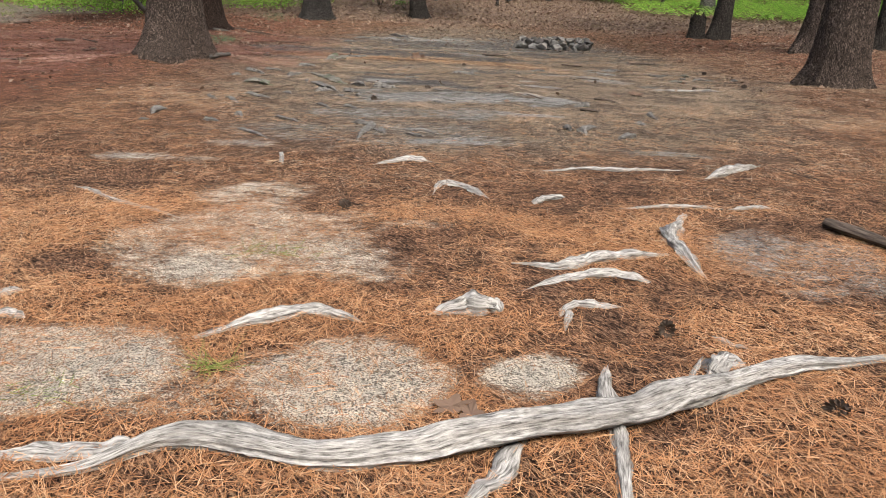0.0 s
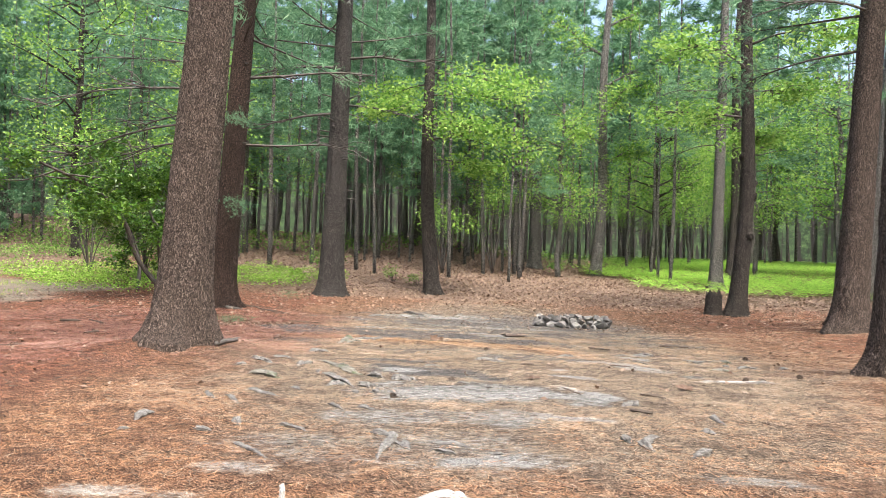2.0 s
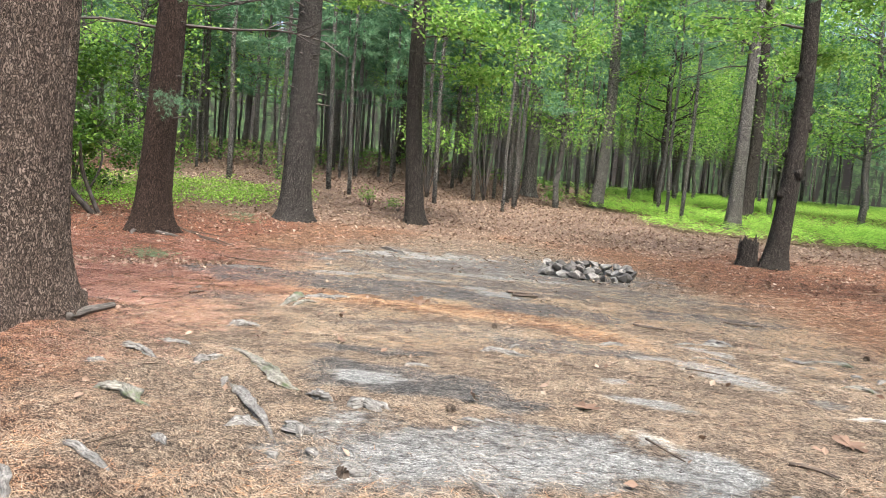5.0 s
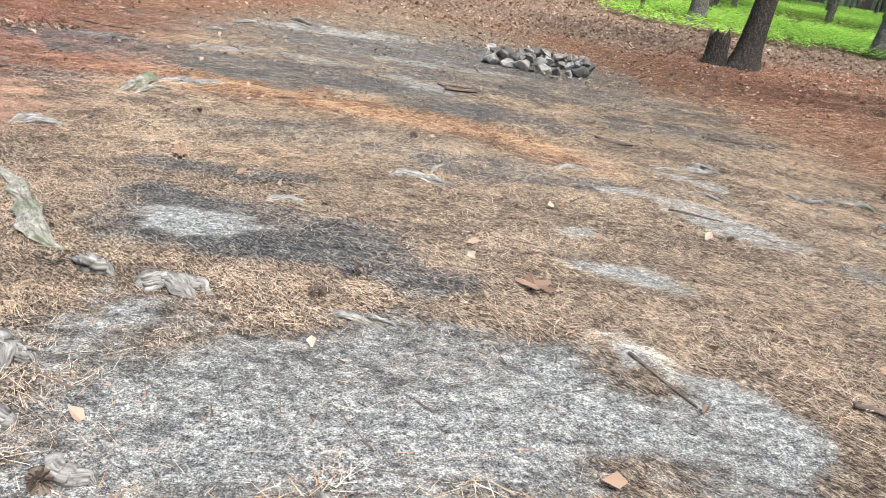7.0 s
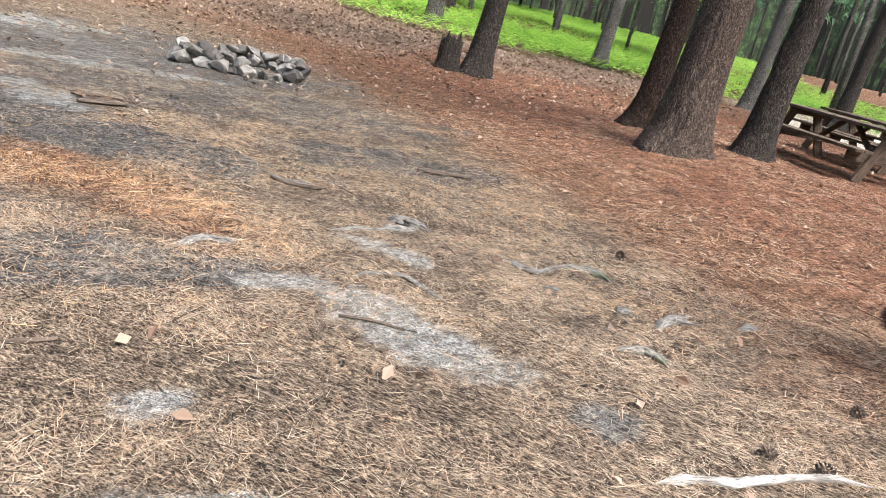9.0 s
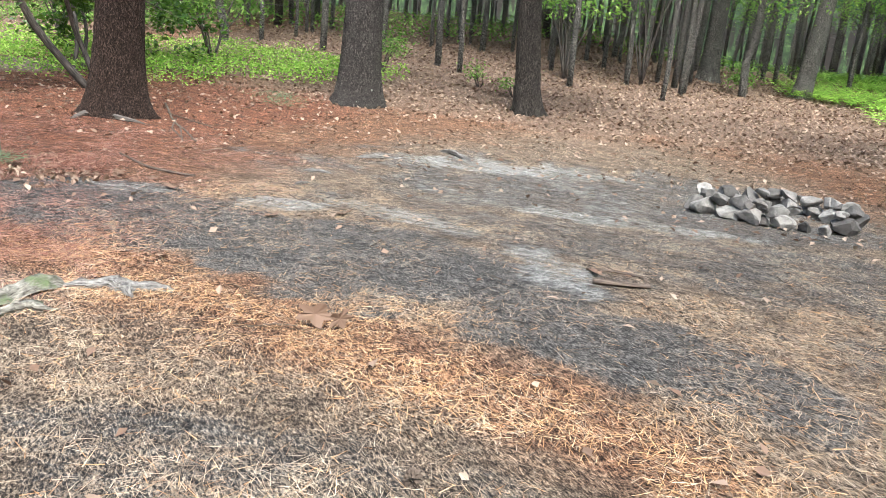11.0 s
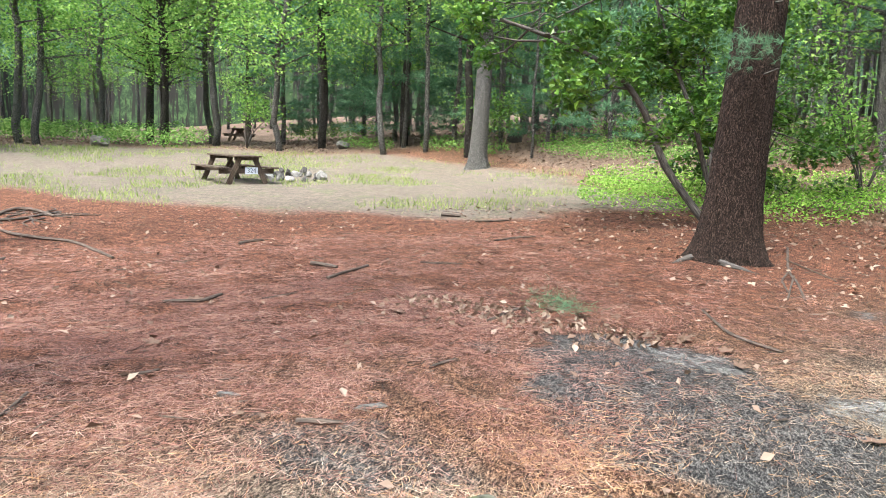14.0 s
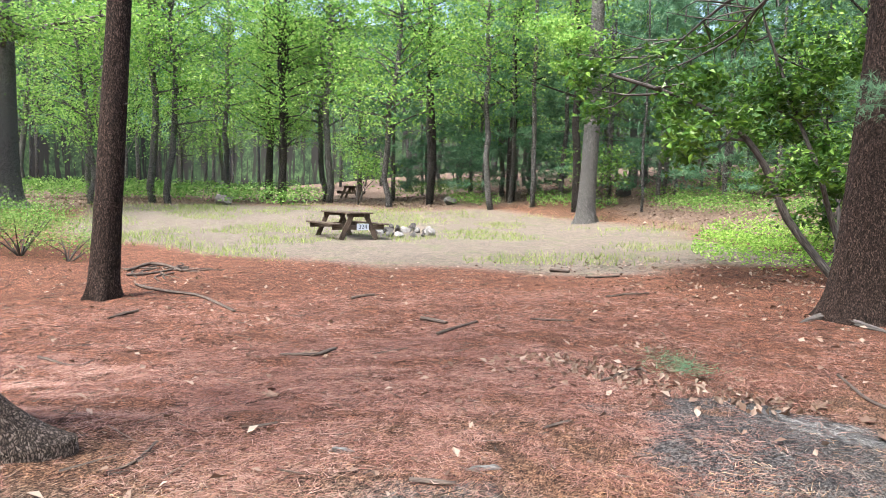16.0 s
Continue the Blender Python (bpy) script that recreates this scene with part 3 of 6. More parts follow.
def pine_foliage(lo, hi, radius, boughs, tufts, needles, length, width, seed, tip_only=0.3):
    """Layered boughs of needle tufts round an upright axis; also gives the boughs' lines."""
    global rng
    keep, rng = rng, np.random.default_rng(seed)
    at, way, lines = [], [], []
    for i in range(boughs):
        f = (i + rng.uniform()) / boughs
        z = lo + (hi - lo) * f
        az = rng.uniform(0, 2 * np.pi)
        reach = radius * (1 - 0.8 * f ** 1.3) * rng.uniform(0.6, 1.1)
        out = np.array([math.cos(az), math.sin(az), 0])
        lat = np.array([-out[1], out[0], 0])
        rise = rng.uniform(-0.12, 0.22)
        lines.append([(0, 0, z), tuple(out * reach * 0.5 + [0, 0, z + rise * reach * 0.35]), tuple(out * reach + [0, 0, z + rise * reach])])
        k = max(4, int(tufts * rng.uniform(0.7, 1.3)))
        t = tip_only + (1 - tip_only) * rng.uniform(size=k) ** 0.7
        s = rng.uniform(-1, 1, k) * 0.42 * reach * (1.05 - t) + rng.normal(0, 0.08, k)
        p = out * (reach * t)[:, None] + lat * s[:, None] + np.array([0, 0, 1]) * (z + rise * reach * t + rng.normal(0, 0.06, k))[:, None]
        d = unit(out + lat * (s / (reach * 0.4 + 0.1))[:, None] + rng.normal(0, 0.25, (k, 3)))
        at.append(np.repeat(p, needles, 0))
        way.append(unit(np.repeat(d, needles, 0) + rng.normal(0, 0.62, (k * needles, 3))))
    at, way = np.vstack(at), np.vstack(way)
    out = blades(at, way, rng.uniform(0.7, 1.2, len(at)) * length, rng.uniform(0.7, 1.2, len(at)) * width)
    rng = keep
    return (*out, lines)


def leaf_clumps(centres, spread, per, size, seed, tilt=0.7, flatness=0.45):
    global rng
    keep, rng = rng, np.random.default_rng(seed)
    c = np.repeat(np.asarray(centres, float), per, 0)
    c = c + rng.normal(size=c.shape) * np.array([spread, spread, spread * flatness])
    out = leaves(c, size, tilt)
    rng = keep
    return out


# ---- trees with a place of their own ----
def big_trunk(name, x, y, r, lean, bark, height=13.0, flare=0.35, bend=0.0, seed=0, sides=96, rings=190, depth=0.02, lobes=5, toes=()):
    """A tapered trunk with root flare and furrowed bark; its axis is returned for branches."""
    z0 = gz(x, y)
    thing = new(name)
    thing.location = (x, y, z0)
    z = np.concatenate([[-0.35, -0.15], np.linspace(0, 1, rings) ** 1.25 * height])
    th = np.linspace(0, 2 * np.pi, sides + 1)
    T, ZZ = np.meshgrid(th, z)
    zc = np.maximum(ZZ, 0)
    R = r * (1 - 0.5 * zc / height)
    lobe = 0.5 + 0.6 * vnoise(np.cos(T) * lobes * 0.5 + seed, np.sin(T) * lobes * 0.5, 0.3, seed)
    R = R + flare * lobe ** 1.6 * np.exp(-zc / (0.22 + 0.5 * r)) + 0.06 * r * np.exp(-zc / 1.2)
    spread = np.random.default_rng(seed + 300)
    feet = list(toes) + [(a + spread.uniform(-25, 25), r * spread.uniform(0.15, 0.5), spread.uniform(0.16, 0.3)) for a in range(0, 360, 62)]
    for az, reach, wide in feet:
        off = (T - radians(az) + np.pi) % (2 * np.pi) - np.pi
        R = R + reach * np.exp(-(off / wide) ** 2) * np.exp(-zc / (0.13 + 0.3 * reach)) * (r > 0.15)
    cx, sx = np.cos(T), np.sin(T)
    k = 1.0 / 0.055
    ridge = vnoise(cx * r * k + 3 * fbm(cx * 2, sx * 2, ZZ * 1.5, 2, seed), sx * r * k, ZZ * k * 0.2, seed + 5)
    ridge = 1 - np.abs(2 * ridge - 1)
    fine = fbm(cx * r * 40, sx * r * 40, ZZ * 16, 2, seed + 8)
    R = R + depth * (ridge - 0.55) + depth * 0.5 * (fine - 0.5) + 0.06 * r * (fbm(cx * 1.2, sx * 1.2, ZZ * 0.5, 2, seed + 1) - 0.5)
    ax = lean[0] * ZZ + bend * np.sin(ZZ * 0.45) * 0.5
    ay = lean[1] * ZZ
    v = np.stack([ax + R * cx, ay + R * sx, ZZ], -1).reshape(-1, 3)
    n, m = T.shape
    idx = np.arange(n * m).reshape(n, m)
    q = np.stack([idx[:-1, :-1], idx[:-1, 1:], idx[1:, 1:], idx[1:, :-1]], -1).reshape(-1, 4)
    uv = np.stack([T * r, ZZ], -1).reshape(-1, 2)
    link("trunk", mesh_of("trunk", v, q, bark, True, uv), thing)

    def axis_at(h):
        return np.array([lean[0] * h + bend * math.sin(h * 0.45) * 0.5, lean[1] * h, h]), r * (1 - 0.5 * h / height)

    return thing, axis_at


def add_branch(thing, axis_at, h, az, length, rise=0.1, sag=0.0, r=0.03, foliage=None, twigs=4, seed=0, material=None):
    """A branch out of a trunk at height h, with side twigs, and needle or leaf sprays where given."""
    local = np.random.default_rng(seed + 1000)
    c, rt = axis_at(h)
    d = np.array([math.cos(radians(az)), math.sin(radians(az)), 0])
    lat = np.array([-d[1], d[0], 0])
    p0 = c + d * rt * 0.85
    mids = [p0 + d * length * f + lat * local.normal(0, 0.10) * length * f + np.array([0, 0, rise * length * f - (sag + 0.08) * length * f * f + local.normal(0, 0.035) * length * f]) for f in (0, 0.3, 0.65, 1.0)]
    line = spline(mids, 12)
    pieces = [tube(line, np.linspace(r, r * 0.25, 12), 6, 0.15, 0, seed)]
    ends = [line[-1]]
    for i in range(twigs * 2):
        f = local.uniform(0.25, 0.97)
        s = line[int(f * 11)]
        sgn = local.choice([-1, 1])
        e = s + (d * 0.7 + sgn * lat * local.uniform(0.4, 1.0) + np.array([0, 0, local.uniform(-0.35, 0.3)])) * length * local.uniform(0.15, 0.35)
        pieces.append(tube(spline([s, (s + e) / 2 + local.normal(0, 0.03, 3) * length, e], 5), np.linspace(r * 0.4, r * 0.15, 5), 4, 0, 0, seed))
        ends.append(e)
    v, f, uv = join(pieces)
    br = link("branch", mesh_of("branch", v, f, material or BRANCH, True, uv), thing)
    if foliage == "pine":
        at, way = [], []
        for e in ends:
            k = 16
            p = e + local.normal(0, 1, (k, 3)) * np.array([0.28, 0.28, 0.09]) * (0.5 + 0.25 * length)
            at.append(np.repeat(p, 16, 0))
            way.append(unit(np.repeat(d[None] + local.normal(0, 0.4, (k, 3)), 16, 0) + local.normal(0, 0.6, (k * 16, 3))))
        at, way = np.vstack(at), np.vstack(way)
        bv, bf = blades(at, way, local.uniform(0.09, 0.16, len(at)), local.uniform(0.004, 0.008, len(at)))
        tagged(link("needle_spray", mesh_of("needle_spray", bv, bf, NEEDLE_PINE, False), br, "soft blue-green pine needles"), kind="stuff")
    elif foliage == "oak":
        lv, lf = leaf_clumps(ends, 0.2 + 0.1 * length, 60, 0.15, seed, 0.6, 0.35)
        tagged(link("leaf_spray", mesh_of("leaf_spray", lv, lf, LEAF_OAK, False), br, "bright yellow-green oak leaves"), kind="stuff")
    return br


# on the near pines these sit above the view, kept dense to shade the ground
def add_crown(thing, lo, hi, radius, seed, boughs=26, lean=(0, 0)):
    v, f, lines = pine_foliage(lo, hi, radius, boughs, 30, 8, 0.34, 0.03, seed)
    v[:, 0] += lean[0] * v[:, 2]
    v[:, 1] += lean[1] * v[:, 2]
    crown = tagged(link("crown", mesh_of("crown", v, f, NEEDLE_PINE, False), thing, "layered blue-green pine boughs"), kind="stuff")
    pv, pf, uv = join([tube(spline(ln, 5), np.linspace(0.035, 0.01, 5), 5) for ln in lines])
    pv[:, 0] += lean[0] * pv[:, 2]
    pv[:, 1] += lean[1] * pv[:, 2]
    tagged(link("boughs", mesh_of("boughs", pv, pf, BRANCH, True, uv), thing), kind="stuff")
    return crown


def add_snags(thing, axis_at, h0, h1, count, seed, r=0.016, length=(0.1, 0.35)):
    local = np.random.default_rng(seed)
    for _ in range(count):
        h = local.uniform(h0, h1)
        c, rt = axis_at(h)
        az = local.uniform(0, 2 * np.pi)
        d = np.array([math.cos(az), math.sin(az), local.uniform(-0.15, 0.3)])
        ln = local.uniform(*length)
        v, q, cap, uv = tube([c + d * rt * 0.8, c + d * (rt + ln * 0.5), c + d * (rt + ln)], [r * 1.4, r, r * 0.6], 6, 0.2, 0, seed)
        link("branch_stub", mesh_of("branch_stub", v, [q, cap], BRANCH, True, uv), thing)


PINE = "pine tree"
tree, ax = big_trunk("pine_tree", -3.88, 11.64, 0.335, (0.068, -0.015), BARK_PINE, 13, 0.27, 0, 1, 160, 300, 0.034, 5, ((80, 0.22, 0.26),))
tagged(tree, "massive leaning white pine with furrowed grey-brown bark and flared base", PINE)
for h, az, ln in ((5.4, 150, 3.0), (6.0, 200, 2.6), (6.4, 20, 2.2)):
    add_branch(tree, ax, h, az, ln, 0.05, 0.15, 0.035, "pine", 5, int(h * 10))
add_crown(tree, 7.0, 15, 4.4, 31, 40, (0.066, -0.015))

tree, ax = big_trunk("pine_tree", -6.5, 20.92, 0.335, (0.04, 0.04), BARK_RED, 13, 0.22, 0, 2, 128, 230, 0.030)
tagged(tree, "dark reddish pine with bare lower trunk beside laurel", PINE)
add_branch(tree, ax, 4.3, 10, 3.2, 0.02, -0.04, 0.04, None, 6, 3)
add_branch(tree, ax, 6.1, 5, 3.4, 0.12, -0.03, 0.045, None, 5, 4)
add_branch(tree, ax, 5.0, -70, 0.9, 0.0, 0.3, 0.02, "pine", 3, 5)
add_branch(tree, ax, 2.7, -60, 0.7, 0.3, 0.5, 0.015, "pine", 2, 6)
add_branch(tree, ax, 5.2, 165, 3.6, 0.02, 0.12, 0.035, "pine", 6, 7)
add_branch(tree, ax, 4.2, 190, 4.2, 0.0, 0.1, 0.035, None, 8, 8)
add_branch(tree, ax, 6.4, 185, 3.8, 0.1, 0.1, 0.035, "pine", 6, 9)
add_branch(tree, ax, 4.8, 178, 5.2, 0.0, 0.12, 0.04, None, 10, 71)
add_branch(tree, ax, 5.7, 198, 5.0, 0.06, 0.12, 0.04, None, 10, 72)
add_snags(tree, ax, 2.0, 7, 9, 12)
add_crown(tree, 6.8, 14, 4.4, 32, 40, (0.04, 0.04))

tree, ax = big_trunk("pine_tree", -4.5, 25.6, 0.38, (0.02, 0.0), BARK_GREY, 13, 0.22, 0, 3, 128, 230, 0.030)
tagged(tree, "grey pine with pale lichen patches and broken branch stubs", PINE)
add_branch(tree, ax, 6.2, 5, 4.0, -0.12, 0.06, 0.04, None, 6, 13, BARK_PALE)
add_branch(tree, ax, 5.9, 185, 3.2, -0.1, 0.02, 0.05, None, 4, 14)
add_branch(tree, ax, 7.4, 190, 3.4, -0.04, 0.06, 0.045, None, 6, 15)
add_branch(tree, ax, 7.7, -10, 3.4, 0.06, 0.06, 0.045, None, 6, 16)
add_snags(tree, ax, 3.0, 6.5, 16, 18, 0.022, (0.15, 0.45))
add_crown(tree, 8, 15, 4.2, 33, 34)

tree, ax = big_trunk("oak_tree", -1.25, 27.0, 0.25, (-0.045, 0.0), BARK_OAK, 12, 0.10, -0.25, 4, 72, 170, 0.016)
tagged(tree, "slender dark oak with ridged bark and leafy side boughs", "oak tree")
for h, az, ln in ((5.3, -20, 3.0), (5.8, -50, 2.6), (4.6, 10, 2.0), (6.8, -30, 3.2), (7.6, 10, 3.0), (7.2, 150, 2.2), (6.4, 200, 1.6)):
    add_branch(tree, ax, h, az, ln, 0.05, 0.2, 0.03, "oak", 6, int(h * 7))
add_snags(tree, ax, 2, 5, 5, 21, 0.014)

tree, ax = big_trunk("oak_tree", 8.05, 24.3, 0.24, (0.028, 0.0), BARK_OAK, 12, 0.22, 0.30, 5, 72, 170, 0.02)
tagged(tree, "knotted crooked dark tree with burls beside a broken stump", "oak tree")
for h, az in ((1.9, 200), (2.9, 160), (3.6, 350), (4.0, 10), (4.8, 190), (2.4, 300)):
    c, rt = ax(h)
    bm = bmesh.new()
    bmesh.ops.create_icosphere(bm, subdivisions=3, radius=0.13)
    d = Vector((math.cos(radians(az)), math.sin(radians(az)), 0))
    for v in bm.verts:
        v.co = v.co * (1 + 0.5 * (noise.noise(v.co * 9 + d * h) )) + Vector(c) + d * (rt * 0.82)
    part("burl", bm, BARK_OAK, tree, smooth=True)
for h, az, ln in ((6.0, 160, 2.4), (6.8, 20, 2.6), (7.5, 220, 2.6), (8.2, 330, 2.6), (5.4, 60, 1.8)):
    add_branch(tree, ax, h, az, ln, 0.25, 0.1, 0.04, "oak", 6, int(h * 9))

tree, ax = big_trunk("pine_tree", 7.85, 17.25, 0.31, (0.045, -0.02), BARK_PINE, 13, 0.24, 0, 6, 128, 230, 0.032)
tagged(tree, "thick brown pine with flaring roots near a picnic table", PINE)
add_branch(tree, ax, 5.8, 150, 2.8, 0.0, 0.1, 0.03, "pine", 6, 23)
add_branch(tree, ax, 6.6, 200, 3.0, 0.0, 0.1, 0.03, "pine", 6, 24)
add_crown(tree, 7, 14, 4.2, 34, 34, (0.045, -0.02))
tree, ax = big_trunk("pine_tree", 5.44, 11.16, 0.32, (0.015, -0.01), BARK_PINE, 13, 0.13, 0, 7, 128, 230, 0.034)
tagged(tree, "thick pine with plated bark rising from red needles", PINE)
add_crown(tree, 7, 14, 4.2, 35, 34)
tree, ax = big_trunk("pine_tree", 8.55, 18.95, 0.19, (0.05, -0.03), BARK_RED, 12, 0.14, 0, 8, 48, 120, 0.014)
tagged(tree, "narrow reddish pine standing behind a thicker trunk", PINE)
add_crown(tree, 7, 13, 2.6, 36, 16, (0.05, -0.03))
tree, ax = big_trunk("pine_tree", 9.25, 17.3, 0.20, (0.06, -0.03), BARK_OAK, 12, 0.10, 0, 9, 48, 120, 0.014)
tagged(tree, "leaning brown trunk in front of a picnic table", PINE)
add_crown(tree, 7, 13, 2.6, 37, 16, (0.06, -0.03))
tree, ax = big_trunk("pine_tree", -10.48, 12.04, 0.178, (0.02, 0.065), BARK_RED, 12, 0.05, -0.12, 10, 64, 160, 0.014)
tagged(tree, "thin dark red-brown pine at the edge of a clearing", PINE)
add_snags(tree, ax, 1.5, 6, 8, 41, 0.014, (0.04, 0.15))
add_crown(tree, 7, 13, 2.6, 38, 16, (0.02, 0.065))
tree, ax = big_trunk("pine_tree", 10.6, 34.0, 0.27, (0.012, 0), BARK_THIN, 14, 0.10, 0, 11, 40, 100, 0.014)
tagged(tree, "dark straight pine among bright ferns", PINE)
for h, az, ln in ((7, 200, 3), (7.8, 170, 3.4), (8.6, 190, 3), (6.2, 150, 2.4)):
    add_branch(tree, ax, h, az, ln, 0.0, 0.1, 0.03, "pine", 6, int(h * 5))
add_crown(tree, 8, 15, 3, 39, 18)
tree, ax = big_trunk("oak_tree", 13.2, 39.5, 0.30, (0.01, 0), BARK_OAK, 14, 0.12, 0.2, 12, 40, 100, 0.014)
tagged(tree, "forked dark oak rooted among ferns", "oak tree")
for h, az, ln in ((6, 20, 4), (7.5, 160, 3), (8.5, 60, 3), (9.5, 250, 3)):
    add_branch(tree, ax, h, az, ln, 0.7, 0.0, 0.08, "oak", 7, int(h * 6))
tree, ax = big_trunk("oak_tree", 6.2, 38.6, 0.27, (0.03, 0), BARK_PALE, 16, 0.12, 0.25, 13, 40, 110, 0.012)
tagged(tree, "tall pale grey oak with a high fork", "oak tree")
for h, az, ln in ((9.5, 10, 4.0), (5.6, -30, 1.6), (6.6, 190, 1.8), (8, -60, 2.6), (11, 200, 3), (12.5, 30, 3)):
    add_branch(tree, ax, h, az, ln, 0.6, 0.05, 0.07, "oak", 7, int(h * 8), BARK_PALE)
tree, ax = big_trunk("pine_tree", 3.3, 40.0, 0.32, (0.0, 0), BARK_THIN, 14, 0.10, 0, 14, 40, 100, 0.012)
tagged(tree, "thick dark pine with mossy foot on a leafy slope", PINE)
add_crown(tree, 5.5, 15, 3.4, 40, 30)
tree, ax = big_trunk("oak_tree", -23.2, 26.9, 0.31, (0.03, 0.02), BARK_PALE, 14, 0.16, 0.15, 15, 48, 130, 0.012)
tagged(tree, "pale grey-white trunk with leafy shoots by the clearing", "oak tree")
for h, az, ln in ((6.3, -60, 1.4), (7.0, -120, 1.8), (8.0, 20, 2.4), (9.0, 200, 2.4), (5.5, -80, 1.0)):
    add_branch(tree, ax, h, az, ln, 0.2, 0.1, 0.03, "oak", 5, int(h * 11), BARK_PALE)
tree, ax = big_trunk("oak_tree", -32.0, 6.7, 0.6, (0.0, 0.01), BARK_PALE, 14, 0.35, 0, 16, 64, 130, 0.02)
tagged(tree, "huge old grey oak with swollen base past the clearing", "oak tree")
for h, az, ln in ((6.3, 60, 4.4), (7, -60, 4), (8, 100, 4), (9, -20, 4), (6, 20, 3)):
    add_branch(tree, ax, h, az, ln, 0.35, 0.05, 0.10, "oak", 9, int(h * 12))
for k, (x, y, r) in enumerate(((17.6, 20.6, 0.30), (19.2, 21.5, 0.28), (21.5, 23.0, 0.33), (16.0, 26.5, 0.2), (19.0, 27.5, 0.22), (13.2, 24.0, 0.2), (22.5, 27.0, 0.24), (15.2, 30.5, 0.22))):
    tree, ax = big_trunk("pine_tree", x, y, r, (0.05, -0.03), (BARK_OAK, BARK_PALE, BARK_THIN)[k % 3], 12, 0.14, 0, 20 + k, 36, 90, 0.014)
    tagged(tree, "brown pine trunk beyond the picnic tables", PINE, "pines beyond the tables")
    add_crown(tree, 6.5, 13, 2.8, 60 + k, 14, (0.05, -0.03))

# broken stump beside the knotted tree
stump = new("tree_stump")
stump.location = (7.45, 24.5, gz(7.45, 24.5))
local = np.random.default_rng(5)
th = np.linspace(0, 2 * np.pi, 41)
zs = np.linspace(-0.1, 1, 14)
T, S = np.meshgrid(th, zs)
top = 0.45 + 0.42 * vnoise(np.cos(th) * 3.1 + 4, np.sin(th) * 3.1, 0.5, 3) ** 1.2
R = 0.24 * (1 + 0.25 * np.exp(-np.maximum(S, 0) * 5)) + 0.035 * (vnoise(np.cos(T) * 4, np.sin(T) * 4, S * 3, 4) - 0.5)
v = np.stack([R * np.cos(T), R * np.sin(T), np.where(S < 0, S, S * top[None])], -1).reshape(-1, 3)
n, m = T.shape
idx = np.arange(n * m).reshape(n, m)
q = np.stack([idx[:-1, :-1], idx[:-1, 1:], idx[1:, 1:], idx[1:, :-1]], -1).reshape(-1, 4)
inner = np.stack([0.6 * R[-1] * np.cos(th), 0.6 * R[-1] * np.sin(th), np.full(41, 0.32)], -1)
v = np.vstack([v, inner, [[0, 0, 0.3]]])
i0 = n * m
q2 = np.stack([idx[-1, :-1], idx[-1, 1:], i0 + np.arange(1, 41), i0 + np.arange(40)], -1)
t2 = np.stack([np.full(40, i0 + 41), i0 + np.arange(40), i0 + np.arange(1, 41)], -1)
uv = np.vstack([np.stack([T * 0.2, S], -1).reshape(-1, 2), np.zeros((42, 2))])
link("stump_wood", mesh_of("stump_wood", v, [np.vstack([q, q2]), t2], BARK_OAK, True, uv), stump)
tagged(stump, "broken jagged grey stump beside a knotted tree", "tree stump")

# ---- woods: pines and oaks that repeat ----
def wood_pine(seed, height, r, crown_lo, boughs, tufts, needles, length, width, radius):
    thing = new("pine_tree")
    local = np.random.default_rng(seed)
    h = np.linspace(-0.3, height, 14)
    wig = np.cumsum(local.normal(0, 0.035, (14, 2)), 0)
    line = np.column_stack([wig, h])
    pieces = [tube(line, r * (1.08 - 0.85 * np.clip(h, 0, None) / height), 9, 0.12, 0, seed)]
    for _ in range(26):
        z = local.uniform(0.8, crown_lo + 2)
        az = local.uniform(0, 2 * np.pi)
        ln = local.uniform(0.25, 1.1)
        d = np.array([math.cos(az), math.sin(az), local.uniform(-0.2, 0.25)])
        base = np.array([np.interp(z, h, wig[:, 0]), np.interp(z, h, wig[:, 1]), z])
        pieces.append(tube([base, base + d * ln * 0.5, base + d * ln + [0, 0, -0.05]], [0.014, 0.01, 0.004], 3))
    v, f, uv = join(pieces)
    link("trunk", mesh_of("trunk", v, f, BARK_THIN, True, uv), thing)
    v, f, lines = pine_foliage(crown_lo, height, radius, boughs, tufts, needles, length, width, seed)
    tagged(link("crown", mesh_of("crown", v, f, NEEDLE_PINE, False), thing), kind="stuff")
    return tagged(thing, "slender pine with dead twigs on its bare trunk", PINE, "pines of the wood")


